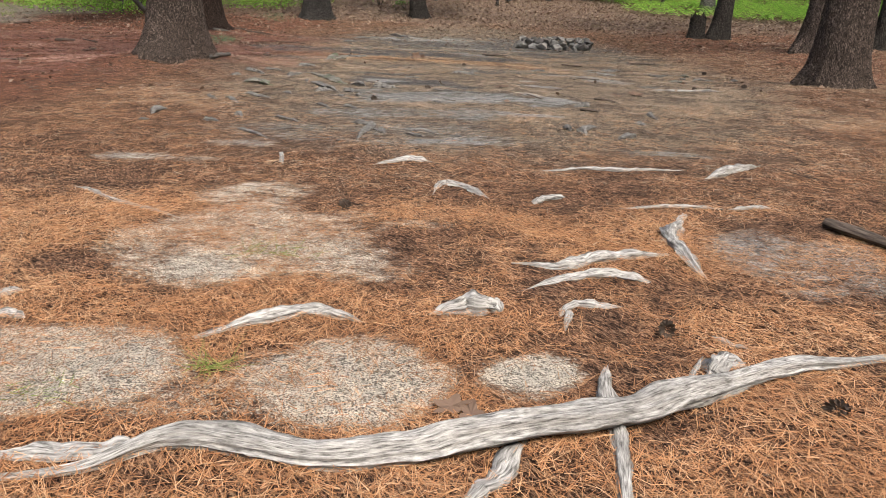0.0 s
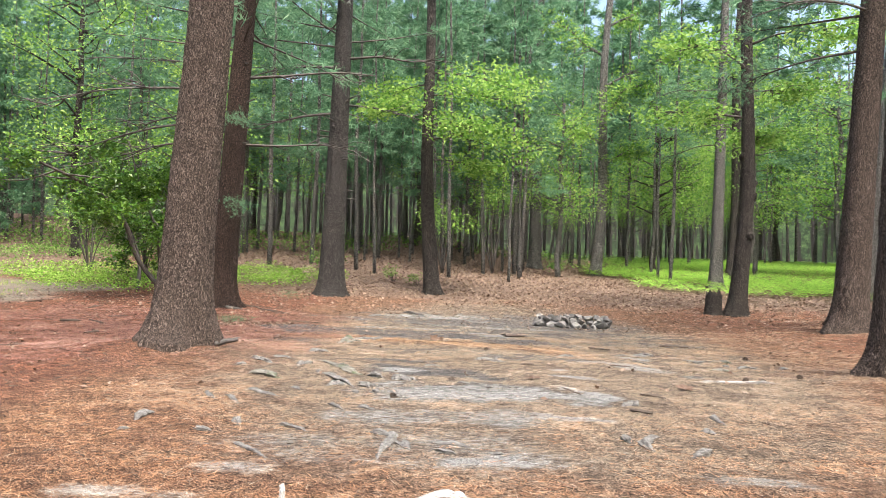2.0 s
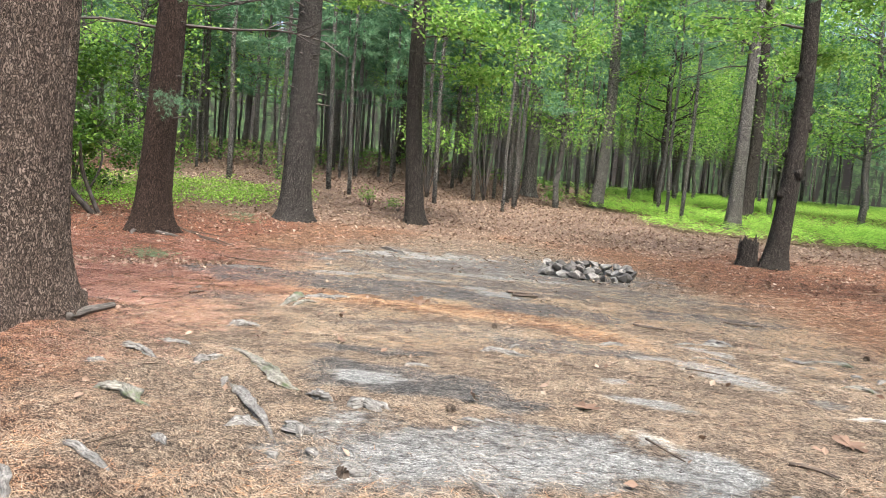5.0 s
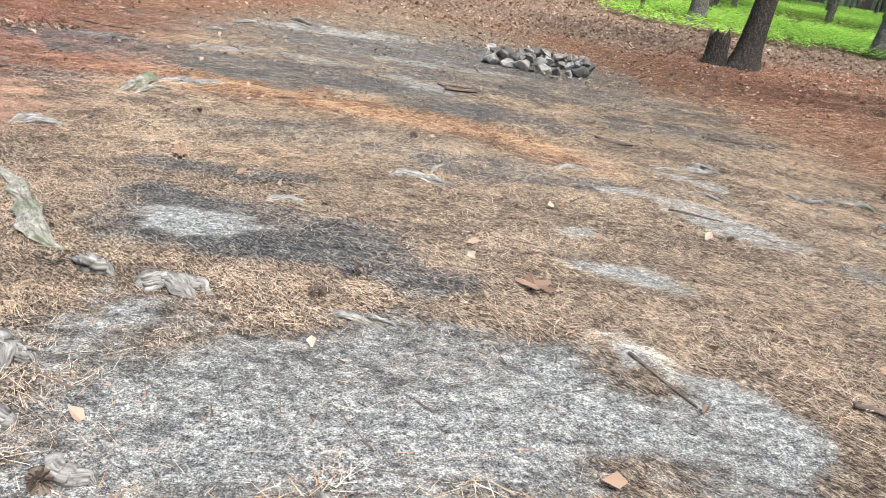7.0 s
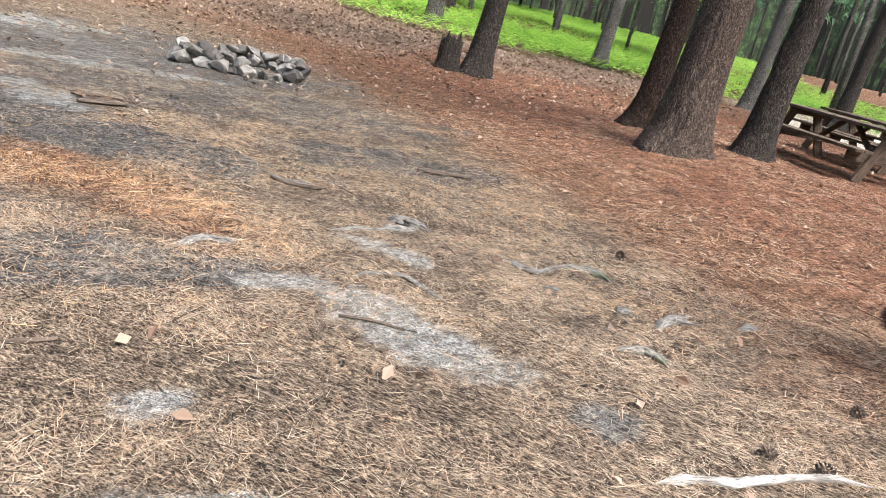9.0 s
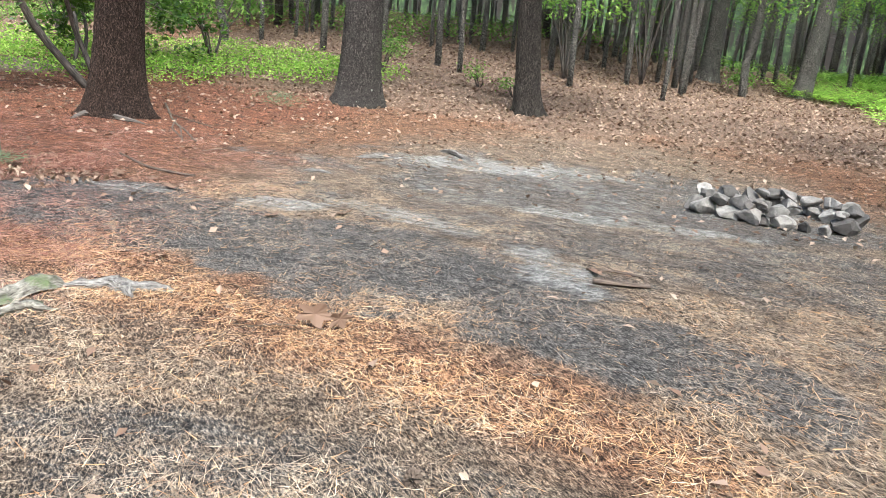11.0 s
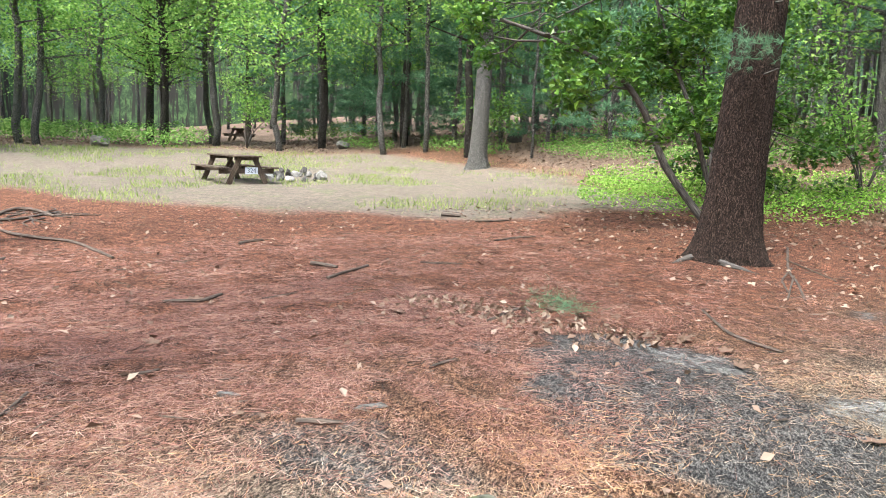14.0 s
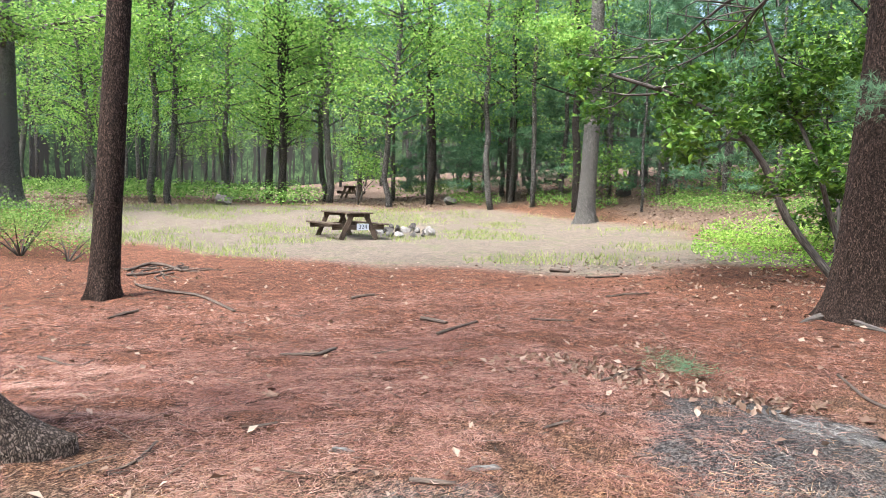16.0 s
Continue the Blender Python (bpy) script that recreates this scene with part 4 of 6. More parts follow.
def wood_oak(seed, height, r, lo, clumps, per, size, spread, bark, label):
    thing = new("oak_tree")
    local = np.random.default_rng(seed)
    h = np.linspace(-0.3, height * 0.8, 14)
    wig = np.cumsum(local.normal(0, 0.09, (14, 2)), 0)
    line = np.column_stack([wig, h])
    pieces = [tube(line, r * (1.05 - 0.8 * np.clip(h, 0, None) / height), 9, 0.15, 0, seed)]
    ends = []
    for _ in range(clumps):
        z = local.uniform(lo, height * 0.78)
        az = local.uniform(0, 2 * np.pi)
        ln = local.uniform(0.8, 2.8)
        d = np.array([math.cos(az), math.sin(az), local.uniform(0.1, 0.7)])
        base = np.array([np.interp(z, h, wig[:, 0]), np.interp(z, h, wig[:, 1]), z])
        e = base + d * ln
        pieces.append(tube(spline([base, base + d * ln * 0.5 + local.normal(0, 0.12, 3), e], 6), np.linspace(0.3 * r, 0.012, 6), 4))
        ends += [e, base + d * ln * 0.65, e + local.normal(0, 0.4, 3)]
    v, f, uv = join(pieces)
    link("trunk", mesh_of("trunk", v, f, bark, True, uv), thing)
    v, f = leaf_clumps(ends, spread, per, size, seed)
    tagged(link("crown", mesh_of("crown", v, f, LEAF_OAK, False), thing), kind="stuff")
    return tagged(thing, label, "oak tree", "oaks of the wood")


def turned(x, y, s, seed):
    return pose(x, y, gz(x, y), 0, 0, (seed * 137.5) % 360) @ Matrix.Scale(s, 4)


pines_mid = [wood_pine(100 + i, 15 + i, 0.07 + 0.018 * i, 3.4 + 0.9 * i, 46, 20, 8, 0.32, 0.038, 2.7) for i in range(3)]
pines_thin = [wood_pine(110 + i, 13 + 1.5 * i, 0.055 + 0.012 * i, 5.0 + 0.8 * i, 30, 15, 7, 0.34, 0.044, 1.9) for i in range(3)]
pines_low = [wood_pine(140 + i, 10 + i, 0.10, 0.7, 66, 28, 9, 0.28, 0.03, 2.7) for i in range(2)]
oaks = [wood_oak(160 + i, 11 + 1.5 * i, 0.13 + 0.025 * i, 2.8, 34, 42, 0.15, 0.62, (BARK_THIN, BARK_PALE, BARK_OAK)[i], "young oak with fresh yellow-green leaves") for i in range(3)]
oaks_tall = [wood_oak(170 + i, 17 + i, 0.17 + 0.03 * i, 5.0, 34, 46, 0.16, 0.85, (BARK_PALE, BARK_OAK)[i], "tall grey oak with bare lower trunk and airy crown") for i in range(2)]
far_places = []
used = set()
TREES = [(-3.68, 11.5), (-6.4, 21), (-4.5, 25.6), (-1.25, 27), (8.05, 24.3), (8.1, 17.35), (10.6, 34), (6.2, 38.6), (3.3, 40), (-23.2, 26.9), (13.2, 39.5)]


def plant(kinds, x, y, s, seed):
    k = kinds[seed % len(kinds)]
    m = turned(x, y, s, seed)
    if k.name not in used:
        used.add(k.name)
        k.matrix_basis = m
        return k
    t = copy_thing(k, pose(0, 0, 0))
    t.matrix_basis = m
    return t


def scatter(count, box, gap, seed, avoid=lambda x, y: False):
    local = np.random.default_rng(seed)
    out = []
    for _ in range(count * 12):
        if len(out) >= count:
            break
        x, y = local.uniform(box[0], box[1]), local.uniform(box[2], box[3])
        if avoid(x, y) or any((x - a) ** 2 + (y - b) ** 2 < gap * gap for a, b in out) or any((x - a) ** 2 + (y - b) ** 2 < 4 for a, b in TREES):
            continue
        out.append((x, y))
    return out


s = 0
for x, y in scatter(52, (-22, 7, 32.5, 50), 1.6, 1, lambda x, y: x < -13 and y < 37 or y < 33.5 and x > 2.5 or (-13 < x < -5 and y < 33)):
    plant(pines_mid, x, y, random.uniform(0.75, 1.1), s)
    s += 1
for x, y in scatter(78, (-26, 9, 31.5, 56), 1.2, 21, lambda x, y: x < -13 and y < 35 or y < 35 and x > 3 or (-13 < x < -4 and y < 32.5)):
    plant(pines_thin, x, y, random.uniform(0.8, 1.15), s)
    s += 1
for x, y in scatter(20, (8, 32, 46, 62), 2.4, 22):
    plant(pines_thin if s % 2 else pines_mid, x, y, random.uniform(0.9, 1.2), s // 2)
    s += 1
for x, y in scatter(130, (-45, 26, 52, 88), 1.9, 2):
    far_places.append((x, y, random.uniform(0.9, 1.3)))
for x, y in scatter(14, (10, 36, 44, 60), 3.4, 3):
    plant(oaks if s % 3 == 0 else pines_mid, x, y, random.uniform(0.9, 1.15), s // 3)
    s += 1
for x, y in scatter(26, (14, 60, 40, 85), 3.0, 4):
    far_places.append((x, y, random.uniform(0.9, 1.3)))
for x, y in scatter(22, (20, 50, 8, 38), 3.4, 5, lambda x, y: x < 24 and y < 28):
    far_places.append((x, y, random.uniform(0.9, 1.3)))
# leafy understorey oaks among the pines
for x, y in scatter(15, (-20, 16, 36, 52), 3.2, 14, lambda x, y: x < -12 and y < 38 or x > 3 and y < 36):
    plant(oaks, x, y, random.uniform(0.6, 1.0), s)
    s += 1
for x, y in ((-17.5, 33.5), (-12.0, 33.0), (18.0, 38.5), (24.0, 38.0), (12.0, 46.0)):
    plant(oaks, x, y, random.uniform(0.8, 1.1), s)
    s += 1
# past the clearing
for x, y in scatter(24, (-52, -33, -8, 40), 2.8, 6, lambda x, y: (x + 32) ** 2 + (y - 7) ** 2 < 6):
    plant(oaks, x, y, random.uniform(0.8, 1.25), s)
    s += 1
for x, y in scatter(22, (-44, -29, 24, 42), 2.4, 7):
    plant(pines_low if s % 2 else pines_mid, x, y, random.uniform(0.9, 1.25), s // 2)
    s += 1
for x, y in scatter(34, (-42, -24, 27, 50), 1.5, 23, lambda x, y: y - 30 < -0.45 * (x + 27)):
    plant(pines_thin if s % 3 else pines_low, x, y, random.uniform(0.9, 1.2), s // 3)
    s += 1
for x, y in scatter(48, (-82, -54, -24, 64), 2.4, 8):
    far_places.append((x, y, random.uniform(0.9, 1.3)))
# unseen woods behind the start of the walk, added for closure and light
for x, y in scatter(34, (-32, 32, -36, -14), 4.0, 9):
    far_places.append((x, y, random.uniform(0.9, 1.3)))
for x, y in scatter(12, (16, 34, -6, 10), 4.0, 10):
    far_places.append((x, y, random.uniform(0.9, 1.3)))
for x, y in scatter(10, (-30, -14, -4, 4), 4.0, 11):
    plant(oaks, x, y, random.uniform(0.9, 1.2), s)
    s += 1
# tall oaks round the clearing
for k, (x, y, h) in enumerate(((-41.5, 15.1, 0.9), (-38.3, 18.0, 1.0), (-38.0, 20.3, 1.05), (-34.5, 24.7, 0.9), (-29.9, 26.2, 0.8), (-26.9, 28.6, 0.85), (-36.5, 12.0, 1.0), (-37.0, 3.0, 1.1), (-40.0, 9.0, 1.1), (-33.0, 28.5, 1.0))):
    plant(oaks_tall, x, y, h, k)
for k in pines_mid + pines_thin + pines_low + oaks + oaks_tall:
    if k.name not in used:
        k.matrix_basis = turned(-60 - 3 * s % 17, 62 + s % 7, 1.0, s)
        s += 1

# the far pines, too many to tell apart
def joined_pines(places):
    """All the far pines: one mesh of trunks and one of crowns under one thing."""
    local = np.random.default_rng(77)
    trunks, crowns = [], []
    for k in range(3):
        h = np.linspace(-0.4, 18 + k, 8)
        trunks.append(tube(np.column_stack([np.cumsum(local.normal(0, 0.05, (8, 2)), 0), h]), (0.075 + 0.02 * k) * (1.08 - 0.9 * np.clip(h, 0, None) / (18 + k)), 7))
        crowns.append(pine_foliage(4.2 + k, 18 + k, 3.1, 40, 12, 4, 0.75, 0.125, 700 + k)[0])
    wood, leaf = [], []
    for i, (x, y, size) in enumerate(places):
        a = i * 2.4
        turn = np.array([[math.cos(a), -math.sin(a), 0], [math.sin(a), math.cos(a), 0], [0, 0, 1]]) * size
        v, q, c, u = trunks[i % 3]
        wood.append((v @ turn.T + [x, y, gz(x, y)], q, c, u))
        leaf.append(crowns[i % 3] @ turn.T + [x, y, gz(x, y)])
    thing = tagged(new("far_pines"), "dense far pine wood with thin trunks", "pine wood", kind="stuff")
    v, f, uv = join(wood)
    tagged(link("trunks", mesh_of("trunks", v, f, BARK_THIN, True, uv), thing), kind="stuff")
    v = np.vstack(leaf)
    tagged(link("crowns", mesh_of("crowns", v, np.arange(len(v)).reshape(-1, 3), NEEDLE_PINE, False), thing), kind="stuff")


joined_pines(far_places)


# far woods all round
def backdrop():
    m, n, l, bsdf = node_material("far_woods")
    pos = coords(n, "Object")
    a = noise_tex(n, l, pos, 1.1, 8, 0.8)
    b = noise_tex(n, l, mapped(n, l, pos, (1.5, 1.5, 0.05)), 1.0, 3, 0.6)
    # near-black gaps and trunk stripes paint the wood's inner shade into the colour
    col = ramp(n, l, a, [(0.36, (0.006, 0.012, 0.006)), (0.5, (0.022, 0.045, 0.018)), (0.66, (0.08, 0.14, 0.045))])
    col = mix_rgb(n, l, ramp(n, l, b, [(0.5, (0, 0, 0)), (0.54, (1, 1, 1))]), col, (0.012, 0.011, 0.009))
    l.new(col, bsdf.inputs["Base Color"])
    bsdf.inputs["Roughness"].default_value = 1.0
    th = np.linspace(0, 2 * np.pi, 241)
    top = 20 + 10 * fbm(np.cos(th) * 9, np.sin(th) * 9, 0, 4, 3)
    rad = 98 + 8 * vnoise(np.cos(th) * 12, np.sin(th) * 12, 1.0, 4)
    px, py = rad * np.cos(th) - 5, rad * np.sin(th) + 20
    v = np.vstack([np.stack([px, py, ground_z(px, py) - 1], -1), np.stack([px * 1.02, py * 1.02, top], -1)])
    i = np.arange(240)
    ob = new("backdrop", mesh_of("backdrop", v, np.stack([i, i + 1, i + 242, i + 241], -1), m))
    tagged(ob, "distant dense green woods all round", "backdrop", kind="structure")


backdrop()

# ---- roots, sticks and logs on the ground ----
def laid(name, pts, r0, r1, material, label, category, sides=12, sink=0.25, wobble=0.3, ridge=0.25, seed=0, arch=0.0, group=""):
    """A root or stick that follows the ground, thin at its start, thickest at its middle, ends dipping in."""
    n = max(16, int((26 if sides > 14 else 12) * len(pts)))
    p = spline([(x, y, 0) for x, y in pts], n)
    f = np.linspace(0, 1, n)
    r = np.interp(f, [0, 0.5, 1], [r0, r1, r1 * 0.8])
    if category == "tree root":
        r = r * (0.3 + 0.7 * sstep(0, 0.28, np.minimum(f, 1 - f)))
        knots = fbm(f * 9 + seed * 3.1, np.zeros(n), 0, 3, seed)
        r = r * (0.76 + 0.48 * knots)
    dip = 1 - np.clip(np.minimum(f, 1 - f) * 6, 0, 1)
    z = surf(p[:, 0], p[:, 1]) + r * (1 - sink) - r * (0.9 if category == "tree root" else 0.0) * dip
    z = np.convolve(np.pad(z, 2, mode="edge"), np.ones(5) / 5, "valid")
    z = z + arch * r1 * np.sin(np.pi * f * 2.3 + seed)
    p[:, 2] = z
    if category == "tree root":
        p[:, 2] += r1 * 0.4 * (fbm(f * 6 + seed * 1.7, np.zeros(n), 3, 3, seed + 5) - 0.5)
        p[:, 1] += r1 * 1.6 * (fbm(f * 5 + seed * 2.3, np.zeros(n), 6, 3, seed + 9) - 0.5)
    jit = np.random.default_rng(seed)
    p[:, :2] += np.cumsum(jit.normal(0, r1 * 0.8 / n, (n, 2)), 0) * np.sin(np.pi * f)[:, None]
    o = np.array([p[:, 0].mean(), p[:, 1].mean(), gz(p[:, 0].mean(), p[:, 1].mean())])
    v, q, c, uv = tube(p - o, r, sides, wobble, ridge, seed, 0.85)
    ob = new(name, mesh_of(name, v, [q, c], material, True, uv))
    ob.location = o
    return tagged(ob, label, category, group)


root_seed = [50]


def root(pts, r0, r1, material=None, label="weathered grey exposed pine root in needle litter"):
    root_seed[0] += 1
    if pts[0][1] > 8.5:
        r0, r1 = r0 * 0.9, r1 * 0.9
    big = r1 > 0.028
    pale = pts[0][1] < 6.5
    return laid("tree_root", pts, r0, r1, material or (ROOT_WOOD if pale else ROOT_DARK), label, "tree root", 22 if big else 12, 0.78 if pale else 0.7, 0.7, 0.6, root_seed[0], 0.15, "exposed roots")


def stick(pts, r0, r1, label="broken brown stick lying on pine needles"):
    root_seed[0] += 1
    return laid("stick", pts, r0, r1, TWIG, label, "stick", 8, 0.05, 0.25, 0.1, root_seed[0], 0.0, "fallen sticks")


# the long bleached root that crosses the start of the path
laid("tree_root", [(-0.98, 2.2), (-0.68, 2.3), (-0.5, 2.44), (-0.29, 2.45), (-0.05, 2.4), (0.17, 2.43), (0.42, 2.48), (0.82, 2.61), (1.04, 2.73), (1.27, 2.87), (1.58, 3.03), (1.93, 3.16), (2.4, 3.34)],
     0.042, 0.050, ROOT_WOOD, "long thick bleached root crossing the sandy path", "tree root", 40, 0.3, 0.30, 0.35, 3, 0.25, "exposed roots")
root([(-1.01, 2.35), (-0.81, 2.36), (-0.63, 2.38), (-0.54, 2.43)], 0.019, 0.025)
root([(0.54, 2.51), (0.47, 2.38), (0.4, 2.28), (0.33, 2.16)], 0.041, 0.025)
root([(0.87, 3.04), (0.82, 2.83), (0.82, 2.66), (0.81, 2.49), (0.78, 2.26), (0.76, 2.11)], 0.046, 0.024)
root([(-0.73, 3.05), (-0.59, 3.12), (-0.45, 3.22), (-0.28, 3.33), (-0.13, 3.29), (-0.01, 3.27)], 0.013, 0.030)
root([(0.19, 3.31), (0.33, 3.42), (0.45, 3.42), (0.51, 3.39)], 0.018, 0.046)
root([(0.73, 3.39), (0.8, 3.51), (0.92, 3.53), (1.03, 3.55)], 0.014, 0.022)
root([(0.8, 3.49), (0.75, 3.27)], 0.017, 0.011)
root([(0.58, 3.99), (0.84, 3.96), (1.08, 4.11), (1.38, 4.19)], 0.011, 0.034)
root([(1.68, 4.94), (1.47, 4.51), (1.46, 4.16), (1.51, 3.94)], 0.050, 0.033)
root([(0.57, 3.63), (0.82, 3.81), (1.09, 3.87), (1.23, 3.85)], 0.010, 0.027)
root([(0.83, 6.02), (1.35, 6.03), (1.65, 6.07), (2.0, 6.14)], 0.017, 0.022)
root([(2.08, 5.9), (2.34, 6.15), (2.67, 6.4)], 0.035, 0.041)
root([(1.3, 5.05), (1.68, 5.12), (1.96, 5.11)], 0.011, 0.018)
root([(2.0, 5.12), (2.28, 5.18)], 0.015, 0.027)
root([(0.78, 5.05), (0.85, 5.17), (1.01, 5.25)], 0.032, 0.032)
root([(0.15, 5.24), (0.21, 5.53), (0.37, 5.41), (0.51, 5.17)], 0.018, 0.030)
root([(-0.36, 5.96), (-0.08, 6.15), (0.11, 6.12)], 0.017, 0.026)
root([(-0.57, 6.9), (-0.55, 7.44), (-0.37, 7.23)], 0.030, 0.021)
root([(1.21, 2.96), (1.29, 3.07), (1.38, 3.08)], 0.042, 0.031)
root([(1.32, 3.3), (1.38, 3.25), (1.45, 3.22)], 0.012, 0.014)
root([(1.12, 2.9), (1.24, 3.12)], 0.012, 0.011)
root([(-1.57, 3.37), (-1.54, 3.44), (-1.5, 3.47)], 0.022, 0.022)
root([(-1.49, 3.19), (-1.4, 3.23), (-1.34, 3.22)], 0.020, 0.020)
stick([(2.46, 4.82), (2.53, 4.64), (2.67, 4.29)], 0.033, 0.040)
root([(-1.07, 6.27), (-0.97, 5.89)], 0.018, 0.021)
root([(-2.11, 5.12), (-1.85, 4.93), (-1.51, 4.7), (-1.24, 4.52)], 0.016, 0.018)
root([(-2.07, 11.72), (-1.8, 11.47), (-1.55, 11.09), (-1.36, 10.78), (-1.23, 10.69)], 0.032, 0.048, ROOT_MOSS, "green mossy pine root half buried in needles")
root([(-1.16, 10.58), (-0.95, 10.46)], 0.030, 0.040)
root([(-0.85, 10.38), (-0.74, 10.45), (-0.58, 10.33)], 0.039, 0.045)
root([(-0.12, 10.3), (0.03, 10.3), (0.19, 10.19)], 0.021, 0.021)
root([(-0.54, 11.61), (-0.45, 11.69), (-0.3, 11.65)], 0.022, 0.022)
stick([(1.96, 9.98), (2.12, 9.91), (2.18, 9.78)], 0.013, 0.014)
stick([(1.14, 10.23), (1.23, 10.01), (1.29, 9.88)], 0.008, 0.006)
root([(-1.15, 9.9), (-1.01, 9.72)], 0.055, 0.047)
root([(1.62, 9.27), (1.73, 9.35), (1.8, 9.32)], 0.046, 0.038)
root([(-0.94, 9.49), (-0.86, 9.44)], 0.035, 0.030)
root([(-2.3, 12.49), (-2.22, 12.68), (-2.04, 12.68)], 0.046, 0.037)
root([(2.61, 13.64), (2.97, 13.73)], 0.027, 0.028)
root([(2.8, 13.89), (2.9, 13.83), (3.05, 13.72)], 0.027, 0.038)
root([(3.34, 13.24), (3.44, 13.11), (3.54, 13.06)], 0.018, 0.031)
root([(3.74, 13.16), (3.9, 13.11), (3.99, 12.94)], 0.026, 0.033, ROOT_MOSS, "green mossy pine root half buried in needles")
root([(3.71, 12.54), (3.8, 12.46)], 0.033, 0.026)
root([(3.82, 12.26), (3.99, 12.37), (4.23, 12.39)], 0.051, 0.027)
root([(4.39, 12.28), (4.6, 12.29)], 0.035, 0.029)
root([(3.37, 12.04), (3.54, 12.01), (3.59, 11.86)], 0.020, 0.026, ROOT_MOSS, "green mossy pine root half buried in needles")
root([(2.92, 11.11), (3.07, 11.11), (3.29, 11.06), (3.64, 11.03), (3.88, 10.94)], 0.022, 0.023, ROOT_WOOD, "straight pale bare root lying on needles")
root([(1.38, 13.05), (1.52, 13.21), (1.74, 13.22)], 0.015, 0.028)
root([(2.17, 12.77), (2.35, 12.89), (2.54, 12.88), (2.64, 12.7), (2.74, 12.55)], 0.014, 0.018)
stick([(2.07, 12.37), (2.22, 12.33), (2.35, 12.24)], 0.008, 0.008)
stick([(3.52, 15.34), (4.02, 15.27)], 0.020, 0.020)
stick([(0.79, 12.06), (0.89, 12.07), (0.96, 12.09)], 0.009, 0.011)
stick([(1.59, 11.94), (1.72, 11.96), (1.85, 11.92)], 0.007, 0.007)
stick([(0.77, 16.39), (1.16, 16.52)], 0.022, 0.022)
stick([(2.12, 14.58), (2.22, 14.48), (2.46, 14.44)], 0.017, 0.020)
root([(3.38, 12.84), (3.51, 12.75)], 0.013, 0.020)
root([(-2.04, 14.51), (-1.97, 14.6), (-1.89, 14.71), (-1.78, 14.76), (-1.58, 14.76), (-1.43, 14.78)], 0.018, 0.036)
root([(-1.93, 14.74), (-1.81, 14.77), (-1.66, 14.78), (-1.44, 14.81)], 0.05, 0.045, ROOT_DARK, "knotted forked grey root breaking out of needles")
root([(-1.84, 14.78), (-1.72, 14.72), (-1.58, 14.64)], 0.045, 0.035, ROOT_DARK, "knotted forked grey root breaking out of needles")
root([(-2.12, 13.9), (-2.07, 14.2), (-2.04, 14.47), (-1.96, 14.66)], 0.04, 0.05, ROOT_MOSS, "thick grey root with bright green moss")
root([(-2.0, 13.95), (-1.92, 14.2), (-1.76, 14.32)], 0.035, 0.04, ROOT_MOSS, "thick grey root with bright green moss")
root([(-1.84, 21.89), (-1.47, 21.75), (-1.02, 21.16)], 0.029, 0.057)
root([(-2.54, 20.38), (-2.12, 20.75)], 0.032, 0.033)
root([(-2.34, 18.18), (-2.28, 18.46)], 0.019, 0.025)
root([(-2.59, 18.95), (-2.26, 19.02)], 0.027, 0.027)
stick([(0.7, 16.74), (0.92, 16.79), (1.12, 16.79)], 0.013, 0.013)
stick([(-4.42, 18.26), (-3.75, 17.87), (-3.24, 17.83)], 0.012, 0.016)
stick([(-6.72, 22.45), (-5.6, 21.0), (-5.1, 20.46), (-4.36, 19.62)], 0.018, 0.015)
stick([(-5.6, 21.05), (-5.15, 20.3), (-4.68, 19.79)], 0.014, 0.012)
stick([(-6.1, 21.6), (-5.4, 21.2), (-4.9, 20.9)], 0.012, 0.01)
stick([(-5.3, 20.7), (-4.46, 19.49)], 0.013, 0.011)
root([(-1.34, 18.98), (-0.66, 19.19)], 0.020, 0.021)
stick([(-3.92, 12.87), (-3.61, 12.77), (-3.47, 12.66)], 0.010, 0.009)
stick([(-6.36, 13.84), (-6.29, 14.14), (-6.51, 14.37)], 0.016, 0.021)
stick([(-7.81, 15.64), (-7.52, 15.85)], 0.033, 0.026)
stick([(-6.92, 15.53), (-7.54, 16.23)], 0.024, 0.020)
stick([(-11.6, 12.4), (-10.82, 12.79), (-10.31, 13.26), (-8.84, 13.62)], 0.027, 0.024)
stick([(-13.52, 12.17), (-14.47, 12.53), (-13.24, 13.05)], 0.032, 0.034)
stick([(-12.7, 12.21), (-13.08, 12.66), (-13.97, 13.16)], 0.030, 0.021)
stick([(-4.22, 13.34), (-4.33, 13.56)], 0.011, 0.011)
stick([(-3.84, 15.16), (-3.94, 15.41)], 0.011, 0.012)
stick([(-3.23, 14.08), (-3.14, 14.3)], 0.018, 0.018)
root([(-3.8, 13.77), (-3.74, 13.92)], 0.027, 0.027)
root([(-3.3, 14.42), (-3.26, 14.62)], 0.019, 0.019)
stick([(-4.83, 16.2), (-5.12, 16.73), (-5.02, 16.77)], 0.014, 0.015)
stick([(-6.17, 14.64), (-6.36, 15.02)], 0.010, 0.011)
stick([(-8.77, 12.24), (-9.3, 12.53)], 0.014, 0.022)
stick([(-6.81, 11.85), (-6.4, 12.18), (-6.62, 12.3)], 0.017, 0.010)
stick([(-9.61, 15.22), (-9.83, 15.6)], 0.023, 0.024)
stick([(-7.47, 16.87), (-7.29, 17.35)], 0.013, 0.014)
stick([(-8.93, 18.82), (-9.09, 19.66)], 0.017, 0.018)
stick([(-12.03, 19.56), (-11.75, 19.81)], 0.043, 0.043)
